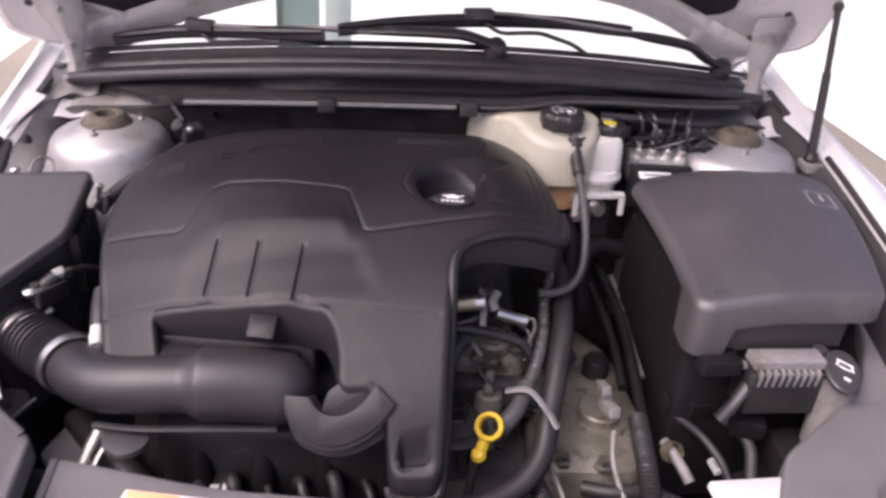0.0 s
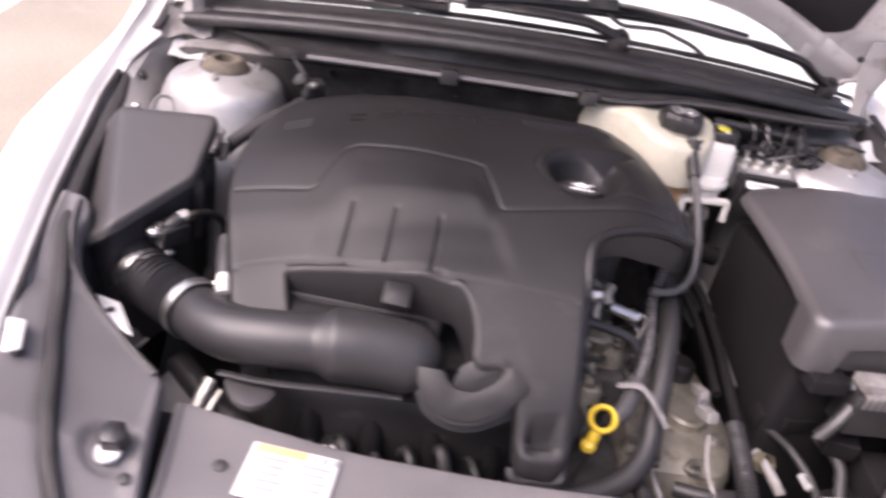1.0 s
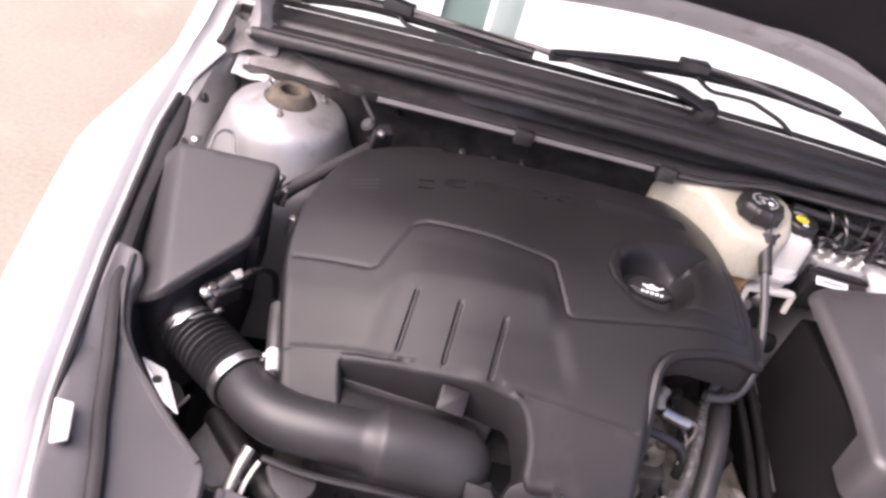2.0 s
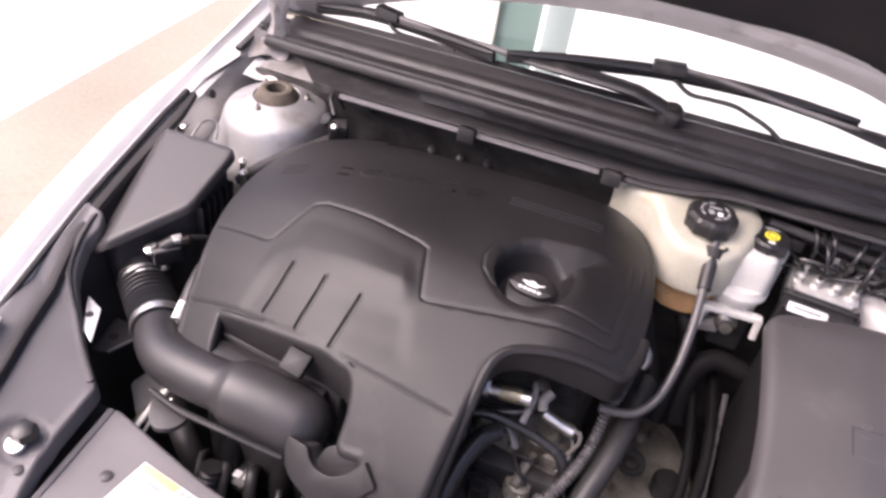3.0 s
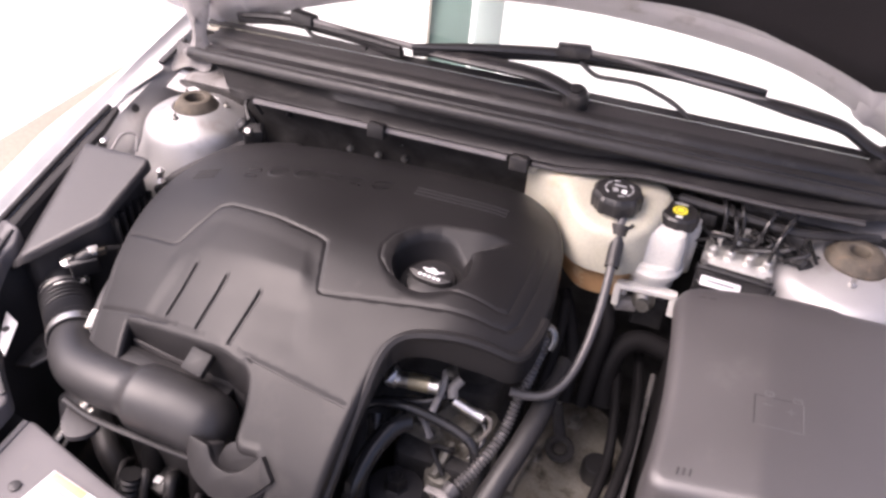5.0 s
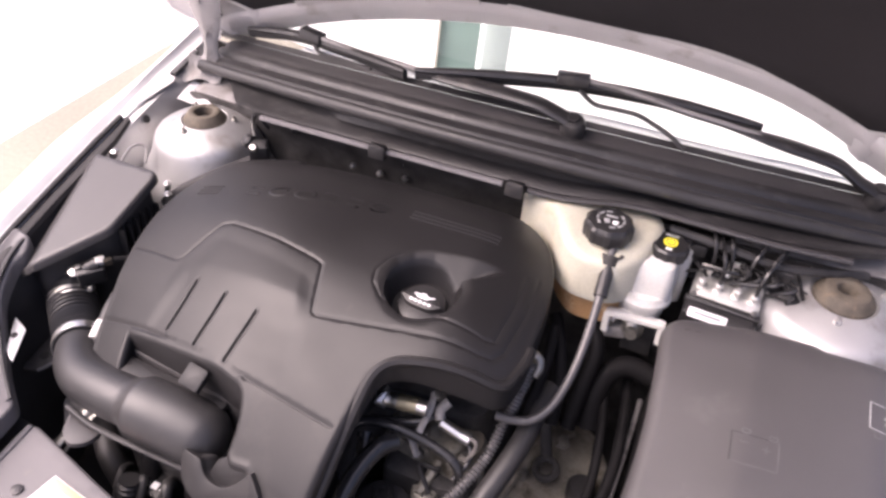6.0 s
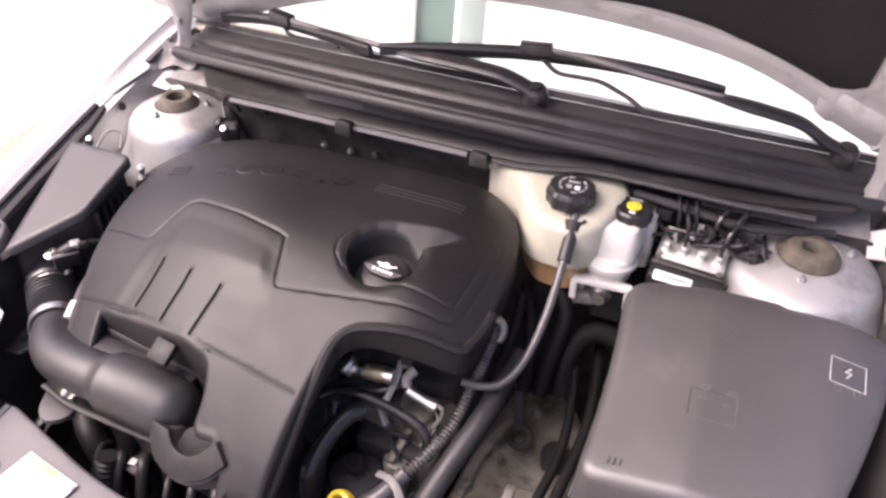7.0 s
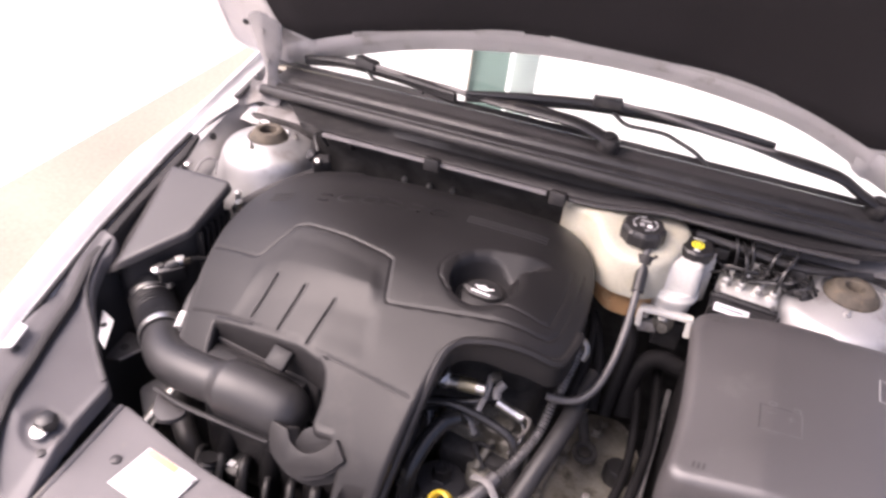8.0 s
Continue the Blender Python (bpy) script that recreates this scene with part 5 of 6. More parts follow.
filt = thing("oil_filter_housing", "black oil filter housing with a hexagon top", "oil filter", (0.014, 0.52, 0.5))
part("housing", lathe([(0.046, 0.50), (0.046, 0.600), (0.050, 0.604), (0.050, 0.612), (0.044, 0.616), (0.040, 0.626), (0.020, 0.632), (0, 0.632)], (0.014, 0.520, 0), 40), LID, filt)
part("hexagon", lathe([(0.020, 0.626), (0.019, 0.634), (0.0165, 0.636), (0.0165, 0.656), (0.015, 0.658), (0.010, 0.658), (0.009, 0.654), (0, 0.654)], (0.014, 0.520, 0), 6), BLACK, filt)
for k in range(16):
    a = 2 * math.pi * k / 16
    part("rib", box((0.014 + 0.047 * math.cos(a), 0.520 + 0.047 * math.sin(a), 0.585), (0.006, 0.004, 0.04), 0.001, pose(0, 0, 0, 0, 0, math.degrees(a))), BLACK, filt)

dip = thing("dipstick", "yellow plastic oil dipstick handle", "dipstick", (0.05, 0.43, 0.6))
cen = Vector((0.045, 0.424, 0.700))
part("ring", lathe([(0.0130, -0.010), (0.0150, -0.0112), (0.0180, -0.010), (0.0200, -0.004), (0.0204, 0.004), (0.0190, 0.0095), (0.0155, 0.011), (0.0132, 0.009), (0.0126, 0.0), (0.0130, -0.010)], cen, 36, (-0.30, -0.62, 0.72)), YELLOW, dip)
part("stem", sweep([(0.040, 0.418, 0.688), (0.036, 0.413, 0.677), (0.033, 0.410, 0.667)], 0.0085, 12), YELLOW, dip)
part("knob", lathe([(0.0, -0.010), (0.008, -0.008), (0.011, 0.0), (0.008, 0.008), (0.0, 0.010)], (0.031, 0.408, 0.664), 14, (-0.4, -0.3, 1)), YELLOW, dip, "yellow knob at the foot of the ring")
part("tube", sweep([(0.030, 0.410, 0.66), (0.024, 0.412, 0.60), (0.02, 0.43, 0.5)], 0.007, 10), DEEP, dip)

rail = thing("fuel_rail", "bright metal fuel rail and fittings in the cut-out of the cover", "fuel rail", (0.03, 0.58, 0.74))
part("rail", sweep([(-0.022, 0.584, 0.786), (0.010, 0.586, 0.790), (0.050, 0.588, 0.792)], 0.0115, 16), STEEL, rail)
# brass colour on this stretch stands for reflections in the shiny rail
part("sleeve", sweep([(0.006, 0.5855, 0.7895), (0.020, 0.5865, 0.7905), (0.036, 0.5875, 0.7915)], 0.0125, 16), BRASS, rail, "sleeve coloured brass for the reflections on the steel")
part("saddle", box((-0.016, 0.574, 0.798), (0.014, 0.022, 0.020), 0.004, pose(0, 0, 0, 30, 0, 0)), STEEL, rail)
part("cap", lathe([(0.012, 0), (0.012, 0.012), (0.007, 0.014), (0, 0.014)], (-0.020, 0.586, 0.794), 14, (-0.4, 0, 0.8)), FOIL, rail)
part("bracket", sweep([(0.05, 0.615, 0.80), (0.052, 0.595, 0.785), (0.048, 0.565, 0.765)], 0.005, 8, flat=0.4), DUSTY, rail)
part("injector", sweep([(0.072, 0.590, 0.772), (0.092, 0.588, 0.766), (0.114, 0.586, 0.760)], 0.0085, 14), STEEL, rail, "bright steel fitting")
part("fitting", lathe([(0.009, 0), (0.009, 0.012), (0.007, 0.014), (0, 0.014)], (0.106, 0.587, 0.762), 12, (1, -0.1, -0.2)), STEEL, rail)
part("elbow", sweep([(0.070, 0.592, 0.775), (0.066, 0.600, 0.785), (0.074, 0.612, 0.794)], 0.008, 10), DUSTY, rail)
part("bleed_line", sweep([(0.116, 0.586, 0.764), (0.128, 0.584, 0.764), (0.130, 0.576, 0.752), (0.120, 0.566, 0.735)], 0.003, 8), DUSTY, rail)
part("bolt", lathe([(0.010, 0), (0.010, 0.010), (0, 0.012)], (0.058, 0.618, 0.792), 6, (0, -0.3, 1)), FOIL, rail)
for pts, r in (([(-0.050, 0.545, 0.752), (-0.032, 0.556, 0.760), (0.011, 0.562, 0.762), (0.064, 0.563, 0.752), (0.106, 0.557, 0.740), (0.119, 0.550, 0.722), (0.122, 0.545, 0.69)], 0.0075),
               ([(-0.03, 0.57, 0.752), (0.0, 0.572, 0.760), (0.04, 0.58, 0.768), (0.062, 0.60, 0.772)], 0.0055),
               ([(-0.03, 0.55, 0.74), (-0.02, 0.52, 0.72), (-0.025, 0.49, 0.69), (-0.03, 0.47, 0.62)], 0.012),
               ([(0.020, 0.548, 0.750), (0.004, 0.528, 0.752), (-0.012, 0.490, 0.735), (-0.020, 0.450, 0.70), (-0.02, 0.43, 0.62)], 0.014),
               ([(0.108, 0.592, 0.748), (0.122, 0.585, 0.742), (0.124, 0.565, 0.73), (0.112, 0.545, 0.715)], 0.004)):
    single("engine_hose", sweep(pts, r, 12), CONDUIT, "black rubber hose in the cut-out of the cover", "hose", group="small hoses")

conn = thing("corrugated_conduit", "black corrugated wiring conduit with a bright collar", "conduit", (0.13, 0.55, 0.7))
CON = [(0.174, 0.680, 0.858), (0.171, 0.674, 0.842), (0.166, 0.664, 0.818), (0.161, 0.648, 0.788), (0.153, 0.628, 0.762), (0.150, 0.603, 0.744), (0.143, 0.574, 0.731), (0.133, 0.545, 0.724), (0.119, 0.513, 0.716), (0.106, 0.492, 0.710)]
# black conduit, greyed for the highlights on its ribs
part("conduit", sweep(CON, ribbed(0.0058, 0.0064, 0.0034), 16, 0.0012), GLINTHOSE, conn)
part("collar", sweep([(0.160, 0.682, 0.864), (0.172, 0.687, 0.867), (0.182, 0.682, 0.861), (0.184, 0.674, 0.851), (0.181, 0.668, 0.843)], 0.0065, 10, flat=0.75), FOIL, conn, "bright metal hook at the end")
part("sleeve", sweep([(0.108, 0.496, 0.712), (0.098, 0.476, 0.705), (0.085, 0.455, 0.697), (0.062, 0.435, 0.685)], 0.0125, 14), SHEENHOSE, conn)
part("tie", sweep([(0.075, 0.48, 0.715), (0.105, 0.468, 0.725), (0.13, 0.445, 0.705), (0.142, 0.43, 0.69)], 0.006, 8, flat=0.5), DUSTY, conn, "grey cable tie bracket")

pipe = thing("coolant_pipe", "thick black coolant hose running along the gearbox", "hose", (0.16, 0.55, 0.66))
part("hose", sweep([(0.198, 0.73, 0.76), (0.192, 0.69, 0.757), (0.188, 0.64, 0.748), (0.178, 0.59, 0.735), (0.160, 0.53, 0.71), (0.140, 0.47, 0.675), (0.122, 0.42, 0.645), (0.085, 0.385, 0.625), (0.03, 0.365, 0.615), (-0.05, 0.355, 0.61), (-0.13, 0.36, 0.61)], 0.0165, 16), RUBBER, pipe)
pipe2 = thing("lower_hose", "black hose under the scuttle side of the gearbox", "hose", (0.26, 0.8, 0.66))
# hose colour darkened for the shadow beside the gearbox
part("hose", sweep([(0.345, 0.845, 0.735), (0.30, 0.845, 0.742), (0.272, 0.828, 0.728), (0.262, 0.800, 0.695), (0.266, 0.775, 0.65)], 0.018, 18), SHADOWBLACK, pipe2)

box_ = thing("gearbox", "dull cast aluminium gearbox housing with grime", "gearbox", (0.22, 0.62, 0.4))
part("case", slab([(0.135, 0.47), (0.30, 0.46), (0.345, 0.56), (0.335, 0.76), (0.28, 0.86), (0.17, 0.84), (0.145, 0.66)], 0.40, 0.565, 0.025, 0.04, steps=6), ALUMINIUM, box_)
part("bell_rim", sweep([(0.150, 0.50, 0.560), (0.160, 0.58, 0.568), (0.168, 0.66, 0.572), (0.20, 0.76, 0.572), (0.24, 0.82, 0.568)], 0.011, 8, flat=0.8), ALUMINIUM, box_)
part("boss", lathe([(0.036, 0.54), (0.036, 0.580), (0.032, 0.584), (0, 0.584)], (0.262, 0.590, 0), 24), ALUMINIUM, box_)
part("vent_cap", lathe([(0.024, 0.56), (0.024, 0.592), (0.020, 0.598), (0, 0.599)], (0.285, 0.70, 0), 20), BLACK, box_)
for x, y in ((0.155, 0.52), (0.166, 0.60), (0.185, 0.70), (0.232, 0.79), (0.30, 0.54), (0.18, 0.49), (0.24, 0.478)):
    part("bolt", lathe([(0.014, 0.56), (0.014, 0.568), (0.009, 0.569), (0.009, 0.580), (0, 0.582)], (x, y, 0), 6), FOIL, box_)
ring = thing("lifting_eye", "dark steel lifting eye on the gearbox", "lifting eye", (0.22, 0.7, 0.56))
a = [(0.222 + 0.017 * math.cos(t), 0.700 + 0.020 * math.sin(t), 0.604) for t in np.linspace(0, 2 * math.pi, 20)]
part("eye", sweep(a, 0.0065, 8, 0.006), DEEP, ring)
part("shank", sweep([(0.218, 0.72, 0.604), (0.205, 0.75, 0.62), (0.198, 0.77, 0.63)], 0.010, 8, flat=0.5), DEEP, ring)
part("bolt", lathe([(0.010, 0), (0.010, 0.008), (0, 0.01)], (0.198, 0.772, 0.634), 6), STEEL, ring)
part("tab", box((0.223, 0.700, 0.596), (0.022, 0.026, 0.006), 0.002), FOIL, ring)

# cables and plugs between gearbox and battery tray
# shift cables take the same shadow-darkened black
for name, lab, pts, r, mat in (
        ("shift_cable", "black shift cable beside the battery tray", [(0.305, 0.86, 0.70), (0.318, 0.78, 0.68), (0.322, 0.70, 0.66), (0.312, 0.60, 0.645), (0.298, 0.50, 0.635), (0.285, 0.41, 0.62), (0.275, 0.33, 0.60)], 0.009, SHADOWBLACK),
        ("shift_cable", "black shift cable beside the battery tray", [(0.275, 0.82, 0.70), (0.290, 0.74, 0.675), (0.296, 0.66, 0.65), (0.285, 0.57, 0.64)], 0.008, SHADOWBLACK),
        ("steel_pipe", "thin dull pipe along the battery tray", [(0.335, 0.84, 0.68), (0.333, 0.76, 0.665), (0.330, 0.68, 0.65), (0.328, 0.60, 0.635)], 0.005, GLINTHOSE),
        ("ground_wire", "pale grey wire looping over the gearbox", [(0.205, 0.56, 0.60), (0.172, 0.535, 0.62), (0.145, 0.51, 0.625), (0.140, 0.46, 0.615), (0.155, 0.41, 0.59), (0.165, 0.36, 0.57)], 0.004, DUSTY),
        ("ground_wire", "thin wire below the grey plug", [(0.253, 0.495, 0.62), (0.245, 0.46, 0.60), (0.248, 0.42, 0.58), (0.26, 0.38, 0.56)], 0.004, DUSTY),
        ("lower_wire", "black wires low in the engine bay", [(0.36, 0.53, 0.62), (0.40, 0.50, 0.60), (0.42, 0.45, 0.58), (0.41, 0.38, 0.56)], 0.007, RUBBER),
        ("lower_wire", "black wires low in the engine bay", [(0.44, 0.52, 0.62), (0.46, 0.47, 0.61), (0.45, 0.42, 0.58), (0.46, 0.36, 0.55)], 0.009, RUBBER),
        ("lower_wire", "black wires low in the engine bay", [(0.20, 0.44, 0.56), (0.24, 0.42, 0.57), (0.29, 0.42, 0.57), (0.34, 0.40, 0.56)], 0.012, RUBBER)):
    single(name, sweep(pts, r, 12), mat, lab, "cable", group=name + "s")
single("ribbed_conduit", sweep([(0.288, 0.50, 0.64), (0.282, 0.45, 0.632), (0.276, 0.40, 0.622), (0.270, 0.34, 0.60), (0.268, 0.28, 0.58)], ribbed(0.0125, 0.006, 0.003), 14, 0.0015), DUCT, "ribbed black wiring conduit", "conduit")
single("ribbed_conduit", sweep([(0.118, 0.42, 0.60), (0.125, 0.38, 0.60), (0.135, 0.33, 0.59), (0.15, 0.28, 0.57)], ribbed(0.011, 0.006, 0.003), 14, 0.0015), DUCT, "ribbed black wiring conduit", "conduit")
plug = thing("cable_plug", "grey two-part cable plug", "cable plug", (0.25, 0.52, 0.62))
part("body", box((0.250, 0.522, 0.642), (0.018, 0.042, 0.016), 0.0015, pose(0, 0, 0, -20, 0, 8)), DUSTY, plug)
part("head", box((0.247, 0.556, 0.655), (0.014, 0.034, 0.014), 0.0015, pose(0, 0, 0, -20, 0, 4)), DUSTY, plug)
part("collar", box((0.2485, 0.541, 0.649), (0.019, 0.006, 0.019), 0.002, pose(0, 0, 0, -20, 0, 6)), FAINT, plug)
fit_ = thing("brass_fitting", "brass hose fitting beside the battery tray", "fitting", (0.34, 0.47, 0.56))
part("hexagon", lathe([(0.017, -0.008), (0.017, 0.008)], (0.340, 0.470, 0.60), 6, (0.25, -0.75, 0.4)), BRASS, fit_)
part("tube", sweep([(0.333, 0.49, 0.602), (0.340, 0.470, 0.60), (0.350, 0.440, 0.590), (0.355, 0.425, 0.582)], 0.0085, 12), DUSTY, fit_)
# all but the pale one are darkened for the shadow down here
for c, s, a, mat in (((0.395, 0.44, 0.60), (0.010, 0.026, 0.010), 8, PALE), ((0.455, 0.485, 0.64), (0.05, 0.03, 0.03), -15, SHADOWBLACK), ((0.40, 0.53, 0.64), (0.05, 0.03, 0.03), 5, SHADOWBLACK),
                     ((0.54, 0.46, 0.58), (0.09, 0.08, 0.08), 0, SHADOWBLACK), ((0.47, 0.43, 0.54), (0.06, 0.07, 0.06), 15, SHADOWBLACK), ((0.355, 0.545, 0.63), (0.02, 0.03, 0.03), 0, SHADOWBLACK)):
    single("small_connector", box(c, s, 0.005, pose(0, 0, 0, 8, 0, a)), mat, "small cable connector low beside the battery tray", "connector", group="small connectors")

# ---- front: radiator top panel, fan side ----
PANEL_LINE = [(-0.500, 0.378, 0.01), (-0.30, 0.322, 0.05), (-0.10, 0.296, 0.05), (0.10, 0.285, 0.05), (0.26, 0.275, 0.02), (0.30, 0.265, 0.01), (0.31, 0.10), (0.0, 0.04), (-0.42, 0.08), (-0.490, 0.10, 0.01), (-0.492, 0.21, 0.01)]


def panel_z(x, y):
    return 0.700 - 0.10 * max(0.0, 0.2 - y)


front = thing("radiator_cover", "grey plastic cover over the radiator, with a warning label", "radiator cover", (-0.1, 0.2, 0.6))
part("panel", sheet(rounded(PANEL_LINE, 0.01), 0.012, panel_z, 0.025, (), 0.006), PANEL, front)
part("fold_edge", sweep([(-0.502, 0.376, 0.698), (-0.495, 0.24, 0.698), (-0.493, 0.12, 0.692)], 0.006, 8), PANEL, front)
part("push_pin", lathe([(0.0085, 0), (0.0085, 0.002), (0.004, 0.004), (0, 0.004)], (-0.437, 0.286, 0.7005), 16), LID, front)
part("push_pin", lathe([(0.0085, 0), (0.0085, 0.002), (0.004, 0.004), (0, 0.004)], (0.14, 0.255, 0.7005), 16), LID, front)
label = thing("warning_label", "white warning label with an orange header, stuck on the panel", "label", (-0.36, 0.28, 0.704))
LAB = pose(-0.360, 0.276, 0.7042, 0, 0, -10) @ Matrix.Scale(0.9, 4)


def lab_part(name, cx, cy, w, h, z, mat, note=""):
    bm = box((cx, cy, z), (w, h, 0.0008), 0.0002, None, None, 0.001)
    bmesh.ops.transform(bm, matrix=LAB, verts=bm.verts)
    return part(name, bm, mat, label, note)


lab_part("sheet", 0, 0, 0.114, 0.088, 0, PAPER)
lab_part("header", -0.018, 0.036, 0.070, 0.013, 0.0008, ORANGE, "orange header")
for k in range(5):
    lab_part("text_bar", -0.027, 0.021 - 0.012 * k, 0.048 - 0.006 * (k % 3), 0.0055, 0.0008, PALE)
    lab_part("text_bar", 0.029, 0.021 - 0.012 * k, 0.044 - 0.008 * (k % 2), 0.0050, 0.0008, PALE)
for k in range(3):
    lab_part("pictogram", 0.026 + 0.013 * k, 0.036, 0.009, 0.010, 0.0008, PALE)

# side panels over the headlamps
for side in (-1, 1):
    shape = ((0.395, 0.20, 0.01), (0.390, 0.275, 0.01), (0.432, 0.348, 0.02), (0.522, 0.411, 0.03), (0.615, 0.478, 0.03), (0.662, 0.56, 0.03), (0.680, 0.63, 0.02), (0.705, 0.63, 0.01), (0.700, 0.45, 0.02), (0.668, 0.30, 0.03), (0.60, 0.14, 0.02)) if side > 0 else ((0.528, 0.378, 0.01), (0.576, 0.415, 0.02), (0.617, 0.455, 0.03), (0.664, 0.505, 0.04), (0.678, 0.555, 0.01), (0.672, 0.580, 0.006), (0.680, 0.600, 0.006), (0.706, 0.605, 0.005), (0.705, 0.52, 0.02), (0.698, 0.43, 0.02), (0.678, 0.30, 0.03), (0.632, 0.14, 0.02), (0.500, 0.12, 0.01), (0.512, 0.222, 0.01))
    pl = [(side * x, y, r) for x, y, r in shape]

    def side_z(x, y, s=side):
        a = abs(x)
        base = 0.715 + 0.20 * max(0.0, y - 0.45) if s > 0 else 0.737 + 0.35 * max(0.0, a - 0.53) + 0.38 * max(0.0, y - 0.47)
        groove = between([(0.166, 0.557), (0.200, 0.582), (0.232, 0.598), (0.28, 0.614), (0.34, 0.631), (0.39, 0.647), (0.465, 0.667), (0.55, 0.691), (0.60, 0.700)], y)
        fx, _, fz = fender_row(y, 1)[1]
        rise = min(1.0, (a - groove) / max(0.01, fx - groove)) ** 1.3 if a > groove else 0.0
        dip = 0.004 * math.exp(-((a - groove) / 0.010) ** 2)
        dip += 0.008 * smooth01((0.036 - math.hypot(a - 0.546, y - 0.266)) / 0.012)
        return base + max(0.0, fz - 0.010 - base) * rise - dip - (0.10 * max(0.0, 0.25 - y) if s > 0 else 0.45 * max(0.0, 0.26 - y))

    lamp = thing("headlamp_panel", "grey plastic side panel over the headlamp", "side panel", (side * 0.60, 0.35, 0.6), "headlamp panels")
    part("panel", sheet(rounded(pl, 0.01), 0.005, side_z, 0.03, (), 0.005), PANEL, lamp)
    # adjuster knob standing in a dished hole
    at = (side * 0.546, 0.268, side_z(side * 0.546, 0.268))
    # bright steel disc, set forward to give the lit crescent of the recess edge
    part("washer", lathe([(0.0140, 0), (0.0140, 0.003), (0.0125, 0.0045), (0.008, 0.004), (0, 0.004)], (at[0] + side * 0.002, at[1] - 0.009, at[2] + 0.002), 24, (0, -0.25, 1)), STEEL, lamp, "bright disc for the lit edge of the recess")
    part("adjuster", lathe([(0.0175, 0), (0.0175, 0.012), (0.0160, 0.018), (0.0100, 0.021), (0, 0.021)], (at[0], at[1] + 0.006, at[2] + 0.003), 6, (0, -0.10, 1)), BLACK, lamp, "black adjuster knob")
    for x, y in ((0.525, 0.235), (0.668, 0.345)):
        part("push_pin", lathe([(0.0075, 0), (0.0075, 0.0015), (0.004, 0.003), (0, 0.003)], (side * x, y, side_z(side * x, y) + 0.001), 16), LID, lamp)
clip = part("wing_clip", slab([(-0.642, 0.506, 0.003), (-0.606, 0.492, 0.003), (-0.572, 0.430, 0.003), (-0.600, 0.446, 0.003)], 0.752, 0.755, 0.001, 0.003), SILVER, left_wing, "bare pale metal plate with a hole")
part("hole", lathe([(0.006, 0.0), (0.006, 0.001), (0, 0.001)], (-0.612, 0.474, 0.755), 14), SHADOWY, clip)
plate = part("bracket", slab([(-0.642, 0.550), (-0.604, 0.548), (-0.586, 0.520), (-0.600, 0.484), (-0.632, 0.476)], 0.664, 0.668, 0.001, 0.008), LID, left_wing, "grey bracket plate with a hole")
part("hole", lathe([(0.008, 0.0), (0.008, 0.001), (0, 0.001)], (-0.617, 0.512, 0.668), 14), SHADOWY, plate)
part("edge", sweep([(-0.604, 0.482, 0.667), (-0.590, 0.512, 0.668), (-0.584, 0.528, 0.667)], 0.0028, 8), DUSTY, plate, "bare bright edge")
single("trim_corner", box((0.362, 0.296, 0.700), (0.105, 0.045, 0.012), 0.005, pose(0, 0, 0, 4, 4, 6)), SILVER, "bare silver bracket over the radiator", "bracket")

trim_line = [(-0.684, 0.596, 0.838), (-0.680, 0.556, 0.826), (-0.666, 0.508, 0.802), (-0.640, 0.476, 0.781), (-0.618, 0.457, 0.770), (-0.578, 0.419, 0.756), (-0.532, 0.383, 0.741)]
edge_trim = thing("edge_trim", "thin black rubber trim along the rear edge of the lamp panel", "trim strip", (-0.45, 0.36, 0.70))
part("lip", sweep(trim_line, 0.0030, 8, 0.015), RUBBER, edge_trim)
part("web", thicken(loft([[(x - 0.004 * (x < -0.5), y - 0.006, z + 0.001) for x, y, z in trim_line], trim_line, [(x, y + 0.006, z - 0.030) for x, y, z in trim_line]]), 0.002), PANEL, edge_trim, "grey web under the trim")
# dark slab added in the trench so that it reads as shadow
gutter = single("trench_shadow", slab([(-0.56, 0.40), (-0.49, 0.39), (-0.48, 0.12), (-0.53, 0.12)], 0.62, 0.668, 0.003, 0.01), SHADOWY, "dark slab for the shadow in the trench between the radiator cover and the side panel", "filler strip")
fan = thing("fan_shroud", "black fan shroud behind the radiator", "fan shroud", (-0.2, 0.33, 0.45))
part("shroud", slab([(-0.50, 0.34), (0.38, 0.26), (0.38, 0.20), (-0.50, 0.27)], 0.42, 0.66, 0.01, 0.01), BLACK, fan)
stay = thing("radiator_stay", "pale metal stay and hose beside the radiator", "stay", (-0.5, 0.44, 0.55))
part("stay", sweep([(-0.487, 0.475, 0.655), (-0.496, 0.45, 0.64), (-0.505, 0.40, 0.62)], 0.009, 8, flat=0.4), FOIL, stay)
part("stay", sweep([(-0.470, 0.46, 0.65), (-0.482, 0.43, 0.635), (-0.488, 0.39, 0.61)], 0.004, 8, flat=0.5), FOIL, stay)
part("hose", sweep([(-0.40, 0.42, 0.56), (-0.44, 0.44, 0.60), (-0.50, 0.50, 0.60), (-0.55, 0.56, 0.60)], 0.020, 14), RUBBER, stay)
part("bracket", slab([(-0.56, 0.55), (-0.50, 0.52), (-0.47, 0.46), (-0.53, 0.44), (-0.58, 0.49)], 0.58, 0.60, 0.004, 0.01), DUSTY, stay, "dusty grey bracket")
low_plug = thing("injector_plug", "black cable plug with white marking below the duct", "cable plug", (-0.318, 0.417, 0.59))
part("body", box((-0.318, 0.425, 0.592), (0.03, 0.05, 0.03), 0.004, pose(0, 0, 0, 15, 0, -10)), BLACK, low_plug)
